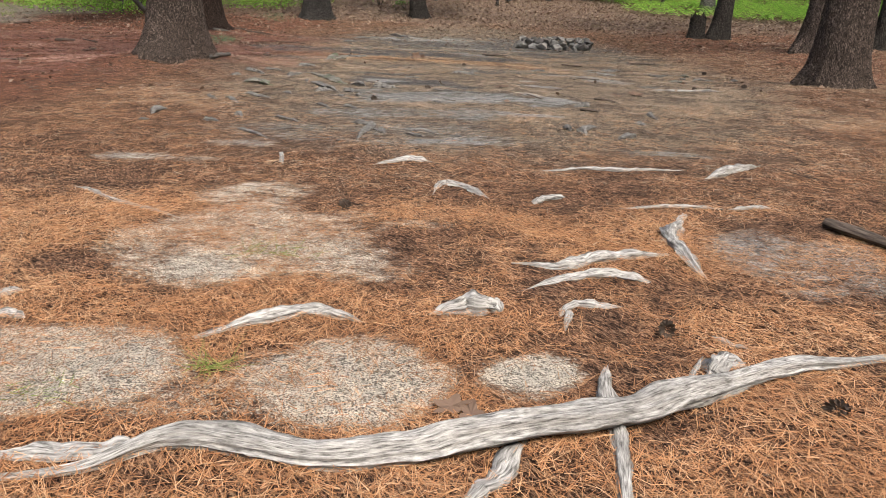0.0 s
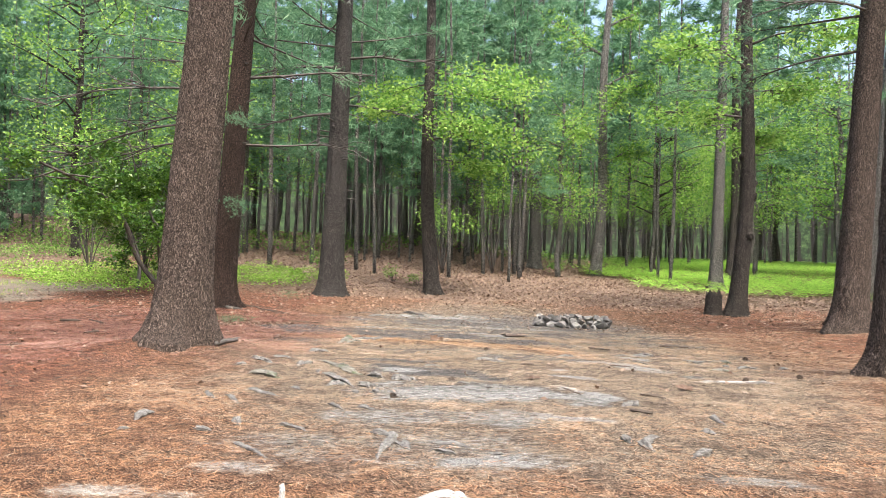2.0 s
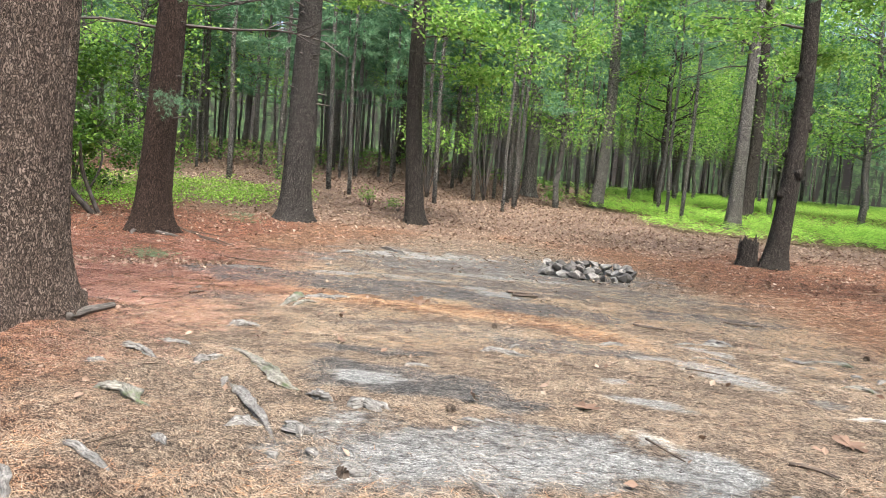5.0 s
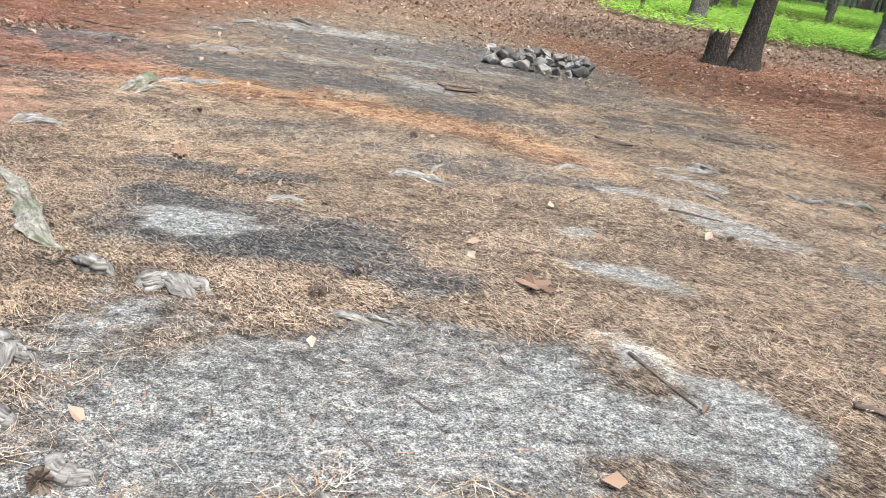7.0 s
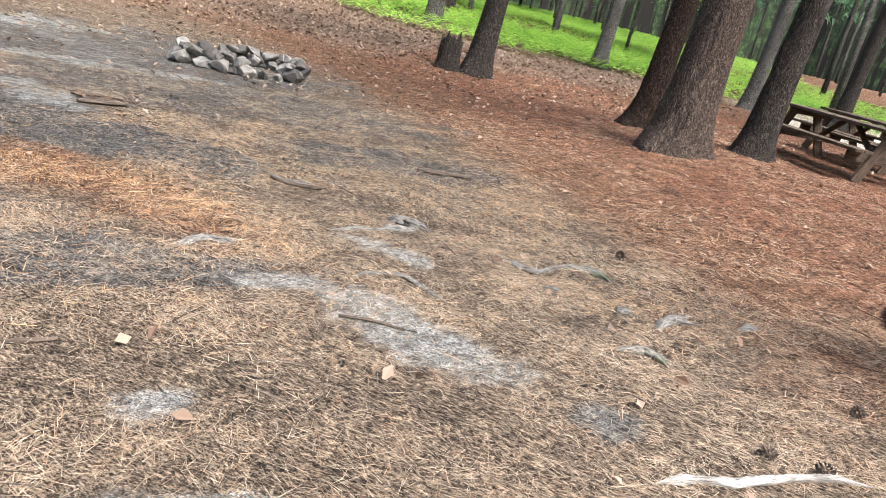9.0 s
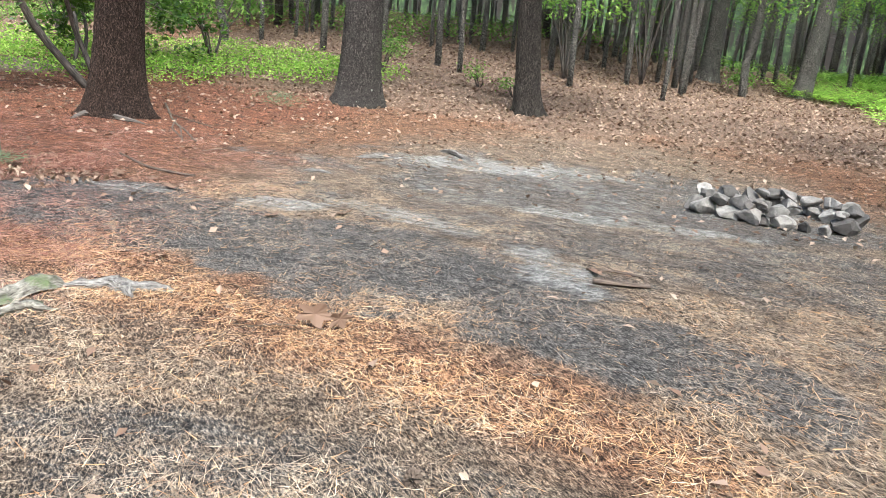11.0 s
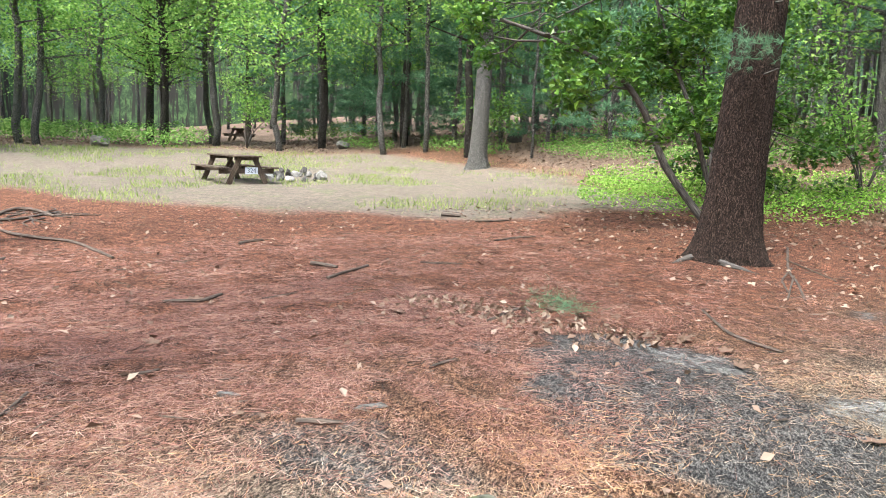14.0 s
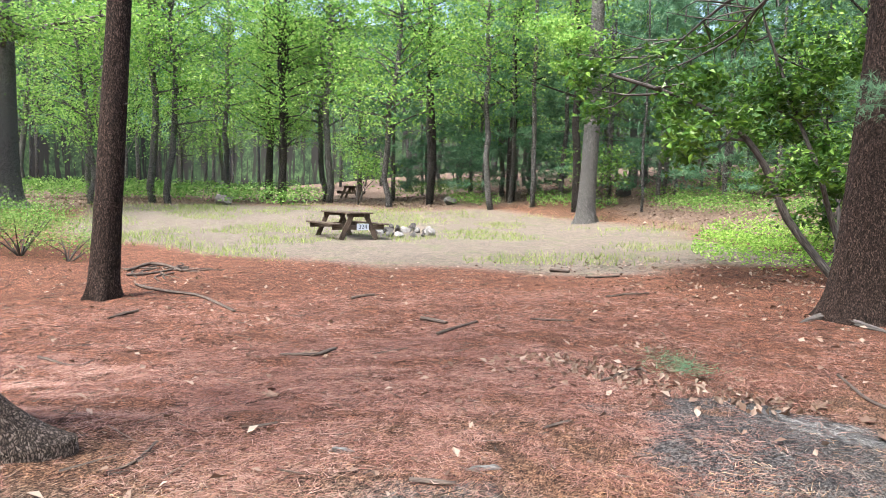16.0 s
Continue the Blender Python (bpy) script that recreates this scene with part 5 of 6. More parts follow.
stick([(-10.98, 19.69), (-10.9, 20.34)], 0.020, 0.021)
root([(-2.26, 9.37), (-2.06, 9.26), (-1.78, 9.0)], 0.032, 0.031)
root([(-1.94, 8.03), (-1.82, 7.81)], 0.026, 0.029)
root([(-1.55, 7.89), (-1.4, 7.85), (-1.23, 7.7)], 0.025, 0.028)
root([(-1.71, 7.27), (-1.53, 7.09), (-1.32, 6.83)], 0.019, 0.021)
root([(-1.75, 10.71), (-1.46, 10.25), (-1.16, 9.64)], 0.031, 0.035)
root([(-2.16, 7.65), (-1.97, 7.57)], 0.020, 0.020)
root([(-2.7, 7.76), (-2.71, 7.96), (-2.66, 8.08)], 0.026, 0.036)
root([(-2.72, 7.51), (-2.65, 7.6)], 0.017, 0.017)
root([(-0.76, 7.72), (-0.61, 7.66), (-0.52, 7.54), (-0.58, 7.07)], 0.027, 0.033)
root([(-0.43, 7.48), (-0.36, 7.22)], 0.029, 0.028)
root([(-0.22, 7.49), (-0.07, 7.49), (0.09, 7.39)], 0.018, 0.022)
root([(-0.2, 7.26), (0.0, 7.16)], 0.017, 0.021)
root([(1.72, 8.03), (1.54, 7.81), (1.46, 7.61), (1.5, 7.4)], 0.030, 0.039)
root([(1.33, 7.89), (1.36, 7.67)], 0.029, 0.036)
root([(2.34, 8.84), (2.41, 8.54)], 0.025, 0.029)
stick([(1.64, 8.98), (1.82, 8.86)], 0.020, 0.020)
root([(2.09, 8.26), (2.18, 8.11)], 0.027, 0.027)
root([(1.72, 7.27), (1.95, 7.53)], 0.030, 0.040)
root([(-2.37, 9.05), (-2.07, 8.57)], 0.026, 0.028)
root([(-2.64, 9.23), (-2.36, 8.75)], 0.027, 0.025)
root([(-1.3, 8.84), (-1.09, 8.57)], 0.019, 0.023)
root([(-0.99, 8.77), (-0.79, 8.59)], 0.019, 0.023)
root([(-0.02, 9.29), (0.12, 9.08)], 0.020, 0.024)
root([(0.2, 7.21), (0.34, 7.18)], 0.014, 0.017)
root([(-2.57, 10.32), (-2.32, 10.24), (-2.02, 9.97)], 0.038, 0.052, ROOT_MOSS, "green mossy pine root half buried in needles")
root([(-2.79, 11.24), (-2.61, 11.23), (-2.4, 11.09)], 0.031, 0.035)
root([(-2.12, 11.05), (-2.07, 11.2), (-1.95, 11.33)], 0.033, 0.038)
root([(-1.51, 9.86), (-1.4, 9.89), (-1.27, 9.82)], 0.029, 0.035)
root([(-1.09, 9.85), (-0.94, 9.77)], 0.037, 0.036)
root([(-1.75, 10.58), (-1.8, 10.81)], 0.023, 0.027)
root([(-2.6, 11.6), (-2.3, 11.54)], 0.028, 0.032)
root([(-2.27, 12.57), (-1.99, 12.63)], 0.037, 0.042)
root([(-0.81, 10.42), (-0.67, 10.48), (-0.54, 10.39)], 0.031, 0.032)
root([(-0.72, 9.28), (-0.57, 9.26)], 0.032, 0.037)
root([(-1.82, 9.56), (-1.7, 9.42)], 0.031, 0.030)
root([(-1.16, 9.45), (-1.07, 9.36)], 0.026, 0.025)
root([(-2.84, 10.8), (-2.69, 10.86)], 0.030, 0.030)
root([(0.06, 10.33), (0.21, 10.28)], 0.020, 0.020)
root([(0.13, 12.36), (0.23, 12.41), (0.40, 12.43), (0.63, 12.37)], 0.026, 0.034)
root([(0.43, 12.58), (0.47, 12.72), (0.55, 12.84)], 0.016, 0.022)
root([(1.37, 13.10), (1.53, 13.24), (1.61, 13.24), (1.75, 13.28)], 0.016, 0.026)
root([(2.79, 13.93), (2.93, 13.87), (3.05, 13.76)], 0.026, 0.030)
root([(2.13, 14.75), (2.20, 14.58), (2.45, 14.54)], 0.018, 0.022)
root([(2.30, 13.58), (2.52, 13.63), (2.68, 13.65)], 0.014, 0.020)
root([(3.39, 13.23), (3.52, 13.09), (3.80, 13.18), (4.05, 13.10)], 0.018, 0.022)
root([(3.87, 12.33), (4.03, 12.42), (4.28, 12.49)], 0.024, 0.028)
root([(3.39, 12.08), (3.56, 12.03), (3.64, 11.93)], 0.016, 0.020)
root([(2.76, 13.85), (2.93, 13.84), (3.05, 13.76)], 0.018, 0.022)
laid("tree_root", [(-6.48, 19.95), (-6.65, 20.4), (-6.3, 20.5), (-5.6, 20.55)], 0.04, 0.045, BRANCH, "dark root at the foot of a pine", "tree root", 14, 0.3, 0.4, 0.4, 91, 0.2, "exposed roots")
for pts, r in (([(-3.34, 11.5), (-3.3, 11.82), (-3.27, 12.18)], 0.042), ([(-3.68, 11.62), (-3.64, 11.85), (-3.56, 12.15)], 0.02)):
    laid("fallen_log", pts, r, r, BRANCH if r > 0.03 else TWIG, "short bare grey branch lying by a pine", "log", 14, 0.05, 0.15, 0.15, 7)

for k in range(14):
    a = random.uniform(0, 6.28)
    x, y = -13.35 + random.gauss(0, 0.45), 12.65 + random.gauss(0, 0.3)
    stick([(x, y), (x + 0.4 * math.cos(a), y + 0.4 * math.sin(a)), (x + 0.8 * math.cos(a + 0.25), y + 0.8 * math.sin(a + 0.25))], 0.016, 0.012, "dry twig in a small brush heap")
laid("fallen_log", [(5.68, 12.2), (5.9, 12.42), (6.12, 12.6)], 0.04, 0.035, TWIG, "short chunk of dead wood by a pine", "log", 16, 0.2, 0.2, 0.15, 8)
laid("stick", [(-0.84, 14.53), (-0.7, 14.64), (-0.5, 14.72)], 0.004, 0.004, TWIG, "thin twig with curled dry leaves", "stick", 6, 0.0, 0.1, 0.0, 9)

# ---- fire ring ----
def stone(name, x, y, z, s, seed, mat=None):
    bm = bmesh.new()
    bmesh.ops.create_icosphere(bm, subdivisions=3, radius=1)
    off = Vector((seed * 3.7, seed * 1.3, seed * 7.1))
    planes = [(Vector((random.gauss(0, 1), random.gauss(0, 1), random.gauss(0, 0.8))).normalized(), random.uniform(0.40, 0.66)) for _ in range(12)]
    for v in bm.verts:
        c = v.co.copy()
        for nrm, d in planes:
            over = c.dot(nrm) - d
            if over > 0:
                c -= nrm * over * 0.97
        c *= 1 + 0.10 * noise.noise(c * 2.5 + off)
        v.co = Vector((c.x * s[0], c.y * s[1], c.z * s[2]))
    ob = link(name, mesh_from_bm(name, bm, mat or STONE, False))
    ob.location = (x, y, z)
    ob.rotation_euler = (random.uniform(-0.2, 0.2), random.uniform(-0.2, 0.2), random.uniform(0, 6.28))
    return ob


def fire_ring(cx, cy, rx, ry, count, size, label, hump=0.5):
    for i in range(count):
        a = 2 * math.pi * i / count + random.uniform(-0.1, 0.1)
        rr = random.uniform(0.9, 1.05)
        x, y = cx + rx * rr * math.cos(a), cy + ry * rr * math.sin(a)
        k = size * random.uniform(0.65, 1.25)
        st = stone("stone", x, y, gz(x, y) + k * 0.42, (k, k * random.uniform(0.7, 1), k * random.uniform(0.6, 0.85)), i + 11)
        tagged(st, label, "stone", "stones of the fire ring")
    for i in range(int(count * hump)):
        a = random.uniform(0, 2 * math.pi)
        x, y = cx + rx * 0.92 * math.cos(a), cy + ry * 0.92 * math.sin(a)
        k = size * random.uniform(0.55, 0.95)
        st = stone("stone", x, y, gz(x, y) + size * 1.1, (k, k * 0.8, k * 0.65), i + 61)
        tagged(st, label, "stone", "stones of the fire ring")


fire_ring(2.68, 20.75, 0.9, 0.62, 24, 0.19, "grey angular field stone piled in a fire ring", 1.0)
fire_ring(-21.6, 19.6, 0.9, 0.8, 14, 0.19, "pale field stone in a fire ring beside a table", 0.4)
for x, y, k in ((-33.5, 25.5, 0.45), (-30.0, 33.0, 0.5), (-35.5, 15.0, 0.7), (-29, 31, 0.35)):
    tagged(stone("boulder", x, y, gz(x, y) + k * 0.3, (k, k * 0.8, k * 0.6), int(k * 50)), "grey boulder at the edge of the woods", "boulder")

# ---- picnic tables ----
def plank(name, parent, size, at, rot=(0, 0, 0), label=""):
    bm = bmesh.new()
    bmesh.ops.create_cube(bm, size=1)
    for v in bm.verts:
        v.co = Vector((v.co.x * size[0], v.co.y * size[1], v.co.z * size[2]))
    bmesh.ops.bevel(bm, geom=bm.edges[:], offset=0.004, segments=2, affect="EDGES")
    long_axis = max(range(3), key=lambda i: size[i])
    uvl = bm.loops.layers.uv.new("UVMap")
    others = [i for i in range(3) if i != long_axis]
    for f in bm.faces:
        for lp in f.loops:
            c = lp.vert.co
            lp[uvl].uv = (c[long_axis] + at[0], c[others[0]] + c[others[1]] + at[1])
    ob = part(name, bm, TABLE_WOOD, parent, label)
    ob.location, ob.rotation_euler = at, rot
    return ob


def picnic_table(x, y, turn, label, length=2.4):
    t = new("picnic_table")
    t.matrix_basis = pose(x, y, gz(x, y), 0, 0, turn)
    for i in range(5):
        plank("table_plank", t, (length, 0.138, 0.04), (0, (i - 2) * 0.147, 0.735))
    for sgn in (-1, 1):
        for j in range(2):
            plank("seat_plank", t, (length, 0.138, 0.04), (0, sgn * (0.62 + j * 0.147), 0.43))
        e = sgn * (length / 2 - 0.22)
        plank("top_beam", t, (0.04, 0.68, 0.09), (e, 0, 0.67))
        plank("seat_beam", t, (0.04, 1.54, 0.14), (e, 0, 0.34))
        for side in (-1, 1):
            plank("leg", t, (0.04, 0.14, 0.80), (e + sgn * 0.042, side * 0.36, 0.355), (side * radians(24), 0, 0))
        plank("brace", t, (0.68, 0.09, 0.04), (sgn * 0.36, 0, 0.53), (0, -sgn * radians(38) * -1, 0))
    return tagged(t, label, "picnic table")


def sign(table, at, turn, text, w=0.26, h=0.15):
    s = tagged(new("number_sign"), "small pale plate with a dark campsite number", "sign")
    m = table.matrix_basis @ pose(*at, 0, 0, turn)
    s.matrix_basis = m
    bm = bmesh.new()
    bmesh.ops.create_cube(bm, size=1)
    for v in bm.verts:
        v.co = Vector((v.co.x * w, v.co.y * 0.01, v.co.z * h))
    bmesh.ops.bevel(bm, geom=bm.edges[:], offset=0.002, segments=1, affect="EDGES")
    part("plate", bm, SIGN_WHITE, s)
    cu = bpy.data.curves.new("digits", "FONT")
    cu.body, cu.size, cu.extrude, cu.align_x, cu.align_y = text, h * 0.95, 0.001, "CENTER", "CENTER"
    tmp = bpy.data.objects.new("digits", cu)
    scene.collection.objects.link(tmp)
    bpy.context.view_layer.update()
    me = bpy.data.meshes.new_from_object(tmp.evaluated_get(bpy.context.evaluated_depsgraph_get()))
    bpy.data.objects.remove(tmp)
    me.materials.clear()
    me.materials.append(SIGN_INK)
    d = link("digits", me, s, "dark painted digits")
    d.matrix_basis = pose(0, -0.0075, 0, 90, 0, 0)
    return s


TAB1 = picnic_table(-20.9, 17.6, 8, "dark weathered wooden picnic table in the grassy clearing")
sign(TAB1, (1.07, 0.1, 0.35), 90, "324", 0.36, 0.18)
TAB2 = picnic_table(10.95, 17.3, -100, "dark wooden picnic table under pines")
sign(TAB2, (1.07, 0.12, 0.32), 90, "20", 0.2, 0.18)
TAB3 = picnic_table(12.9, 18.3, -104, "dark wooden picnic table behind another one")
sign(TAB3, (-0.5, -0.77, 0.36), 0, "20", 0.34, 0.18)
TAB4 = picnic_table(-45.5, 23.3, 160, "pale sunlit picnic table far past the clearing")

# ---- low green growth ----
def patch_of(name, spots, count, build, material, label, category):
    ob = new(name, mesh_of(name, *build(spots, count), material, False))
    return tagged(ob, label, category, kind="stuff")


def in_blobs(spots, count, local):
    """Places spread over ellipses (x, y, rx, ry), thinning towards their edges."""
    w = np.array([a * b for _, _, a, b in spots])
    pick = local.choice(len(spots), count, p=w / w.sum())
    sp = np.array(spots)[pick]
    ang, rad = local.uniform(0, 2 * np.pi, count), np.sqrt(local.uniform(0, 1, count))
    rad = rad * (0.85 + 0.35 * fbm(np.cos(ang) * 2 + pick, np.sin(ang) * 2, 0, 2, 3))
    return sp[:, 0] + sp[:, 2] * rad * np.cos(ang), sp[:, 1] + sp[:, 3] * rad * np.sin(ang)


def fronds(spots, count, seed=1, h=0.34, leaflets=7):
    """Arching fern fronds with paired leaflets."""
    local = np.random.default_rng(seed)
    x, y = in_blobs(spots, count, local)
    z = surf(x, y)
    az = local.uniform(0, 2 * np.pi, count)
    L = local.uniform(0.3, 0.55, count) * h / 0.34
    d = np.stack([np.cos(az), np.sin(az), 0 * az], -1)
    lat = np.stack([-d[:, 1], d[:, 0], 0 * az], -1)
    vs = []
    for i in range(leaflets):
        f = 0.25 + 0.75 * i / (leaflets - 1)
        c = np.stack([x, y, z], -1) + d * (L * f * 0.8)[:, None] + np.array([0, 0, 1]) * (L * (1.15 * f - 0.75 * f * f))[:, None]
        w = (L * 0.34 * (1.1 - f))[:, None]
        for sg in (-1, 1):
            tip = c + sg * lat * w + d * w * 0.45 - np.array([0, 0, 1]) * w * 0.25
            vs.append(np.stack([c - d * w * 0.16, c + d * w * 0.3, tip], 1))
    v = np.concatenate(vs).reshape(-1, 3)
    return v, np.arange(len(v)).reshape(-1, 3)


FERNS = [(16.5, 40.5, 10, 8), (12.5, 33.5, 5.5, 3.6), (20, 33, 7, 4.5), (28, 38, 8, 8), (9.0, 39, 3.2, 2.4), (27, 29, 5, 3), (22, 51, 12, 8), (33, 50, 9, 8), (13, 48, 5, 5)]
patch_of("fern_bed", FERNS, 19000, lambda s, c: fronds(s, c, 1, 0.5), LEAF_FERN, "bed of bright green ferns under the trees", "ferns")


def low_leaves(spots, count, seed=2, h=0.5, size=0.07):
    local = np.random.default_rng(seed)
    x, y = in_blobs(spots, count, local)
    top = h * (0.35 + 0.9 * fbm(x * 1.3, y * 1.3, 0, 3, seed))
    z = surf(x, y) + top * local.uniform(0.1, 1, count) ** 0.6
    return leaves(np.stack([x, y, z], -1), size, 0.6)


LOW = [(-11.0, 25.3, 3.2, 2.2), (-8.2, 27.6, 2.6, 1.6), (-14.0, 27.6, 3.0, 2.2), (-6.2, 28.6, 1.7, 1.0), (-9.5, 29.8, 3, 1.2)]
patch_of("blueberry_bushes", LOW, 15000, low_leaves, LEAF_FERN, "low bright green huckleberry bushes at the wood's edge", "bushes")
patch_of("undergrowth", [(-12, 41, 8, 4), (-3, 46, 8, 4), (-24, 38, 7, 3), (8, 48, 6, 3), (-20, 44, 8, 5)], 9000, lambda s, c: low_leaves(s, c, 3, 0.7, 0.14), LEAF_SHRUB, "green undergrowth on the wooded slope", "undergrowth")
patch_of("undergrowth", [(-29, 29.5, 3, 1.5), (-22, 32, 4, 1.5), (-33, 26.5, 2, 1.2), (-26.5, 34, 3, 1.4), (-17, 34, 3, 2)], 7000, lambda s, c: low_leaves(s, c, 9, 0.6, 0.10), LEAF_SHRUB, "low green growth behind the clearing", "undergrowth")
patch_of("undergrowth", [(-40, 13, 4, 4), (-38, 17.5, 2, 2.5), (-41, 27.5, 3, 3), (-44, 8, 5, 6), (-34.5, 17, 1.6, 2.2)], 12000, lambda s, c: low_leaves(s, c, 4, 1.1, 0.14), LEAF_SHRUB, "green shrubs behind the leafy bank", "undergrowth")


def bush(x, y, r, h, count, size, material, label, seed, stems=7):
    """A shrub of bent stems with leaves in clumps round their ends."""
    local = np.random.default_rng(seed)
    thing = new("shrub")
    thing.location = (x, y, gz(x, y))
    ends = []
    for i in range(stems):
        az = local.uniform(0, 2 * np.pi)
        e = np.array([math.cos(az) * r * local.uniform(0.3, 0.9), math.sin(az) * r * local.uniform(0.3, 0.9), h * local.uniform(0.55, 1.0)])
        ln = spline([(0, 0, -0.05), e * [0.3, 0.3, 0.4] + local.normal(0, 0.06, 3), e * [0.8, 0.8, 0.8], e], 8)
        v, q, c, uv = tube(ln, np.linspace(0.014, 0.004, 8) * (1 + h * 0.3), 5, 0.1)
        link("stem", mesh_of("stem", v, [q, c], BRANCH, True, uv), thing)
        ends += [e, ln[5], ln[6] + local.normal(0, 0.12, 3)]
    v, f = leaf_clumps(ends, r * 0.24, max(4, count // len(ends)), size, seed, 0.6, 0.6)
    tagged(link("foliage", mesh_of("foliage", v, f, material, False), thing), kind="stuff")
    return tagged(thing, label, "shrub")


bush(-16.6, 10.0, 1.3, 0.95, 3600, 0.05, LEAF_SHRUB, "airy green shrub at the edge of red needles", 1, 12)
bush(-15.4, 11.0, 0.7, 0.55, 1100, 0.045, LEAF_SHRUB, "small sprawling shrub at the edge of red needles", 2, 8)
bush(-18.2, 9.0, 1.1, 0.8, 2200, 0.05, LEAF_SHRUB, "airy green shrub at the edge of red needles", 3, 9)
bush(-5.6, 30.2, 0.8, 1.2, 500, 0.10, LEAF_SHRUB, "leafy sapling on the slope behind a pine", 4)
bush(-2.9, 29.8, 0.45, 0.5, 220, 0.07, LEAF_SHRUB, "small green seedling among dry leaves", 5, 4)
bush(-1.9, 29.0, 0.4, 0.4, 180, 0.07, LEAF_SHRUB, "small green seedling among dry leaves", 6, 4)
bush(4.3, 37.0, 0.8, 0.8, 350, 0.10, LEAF_SHRUB, "green seedling beside the fern bed", 7, 6)
bush(-1.2, 33.5, 1.3, 3.6, 900, 0.13, LEAF_OAK, "slim oak sapling with bright leaves", 8, 8)
bush(1.0, 34.5, 1.4, 4.2, 900, 0.13, LEAF_OAK, "slim oak sapling with bright leaves", 9, 8)
bush(-27.5, 29.5, 1.8, 2.6, 1000, 0.16, LEAF_SHRUB, "bright leafy bush before dark pines", 10, 9)
bush(-36, 21.5, 2.0, 3.0, 900, 0.16, LEAF_OAK, "leafy bush at the back of the clearing", 11, 9)
bush(-25, 36, 1.6, 1.2, 700, 0.15, LEAF_SHRUB, "fern-green clump on the red bank", 12, 9)
bush(-31.5, 10.5, 2.0, 4.5, 900, 0.12, LEAF_OAK, "twisted pale laurel stems with sparse leaves", 13, 10)
bush(-33, 4.0, 2.2, 4.5, 900, 0.12, LEAF_OAK, "twisted pale laurel stems with sparse leaves", 14, 10)


bush(-11.5, 27.4, 1.5, 3.4, 1100, 0.12, LEAF_LAUREL, "tall leafy laurel bush at the wood's edge", 15, 10)
bush(-9.6, 28.6, 1.2, 2.6, 800, 0.12, LEAF_OAK, "tall leafy bush at the wood's edge", 16, 9)
bush(-14.2, 28.8, 1.5, 3.0, 900, 0.12, LEAF_OAK, "tall leafy bush at the wood's edge", 17, 9)


def laurel(x, y, stems, label, seed, per=70):
    """A tall crooked laurel: bent bare stems that carry leaf whorls high up."""
    thing = new("laurel")
    thing.location = (x, y, gz(x, y))
    ends = []
    local = np.random.default_rng(seed)
    for pts, r in stems:
        ln = spline(pts, 20)
        v, q, c, uv = tube(ln, np.linspace(r, r * 0.4, 20), 8, 0.2, 0.1, seed)
        link("stem", mesh_of("stem", v, [q, c], BRANCH, True, uv), thing)
        for k in range(9):
            s = ln[local.integers(9, 20)]
            e = s + local.normal(0, 1, 3) * [0.75, 0.75, 0.4]
            v, q, c, uv = tube(spline([s, (s + e) / 2 + local.normal(0, 0.08, 3), e], 5), np.linspace(r * 0.4, 0.005, 5), 4)
            link("twig", mesh_of("twig", v, [q, c], BRANCH, True, uv), thing)
            ends += [e, e + local.normal(0, 0.22, 3), e + local.normal(0, 0.3, 3)]
    v, f = leaf_clumps(ends, 0.17, per, 0.13, seed, 0.7, 0.7)
    tagged(link("foliage", mesh_of("foliage", v, f, LEAF_LAUREL, False), thing, "glossy green laurel leaves in whorls"), kind="stuff")
    return tagged(thing, label, "laurel")


laurel(-9.3, 23.15, [([(0.5, 0.1, -0.1), (-0.28, -0.35, 1.0), (-0.5, -0.85, 2.1), (-0.8, -1.4, 2.75), (-1.3, -2.2, 3.2), (-1.7, -3.1, 3.5)], 0.075),
                    ([(0.45, 0.4, -0.1), (0.1, 0.2, 1.0), (0.2, -0.3, 1.9), (-0.2, -0.5, 3.0), (-0.4, -1.0, 4.4)], 0.055),
                    ([(-1.2, 1.6, -0.1), (-1.3, 1.9, 1.0), (-1.9, 2.2, 2.4), (-2.2, 2.0, 3.8)], 0.05)], "crooked laurel with dark bent stems beside a pine", 3, 90)
laurel(-10.8, 25.4, [([(0, 0, -0.1), (-0.2, 0.4, 1.0), (-0.6, 0.2, 2.2), (-0.3, -0.3, 3.4)], 0.045), ([(0.4, 0.3, -0.1), (0.9, 0.4, 1.2), (0.7, 0.0, 2.6)], 0.04)], "leafy laurel thicket by the clearing", 4, 60)

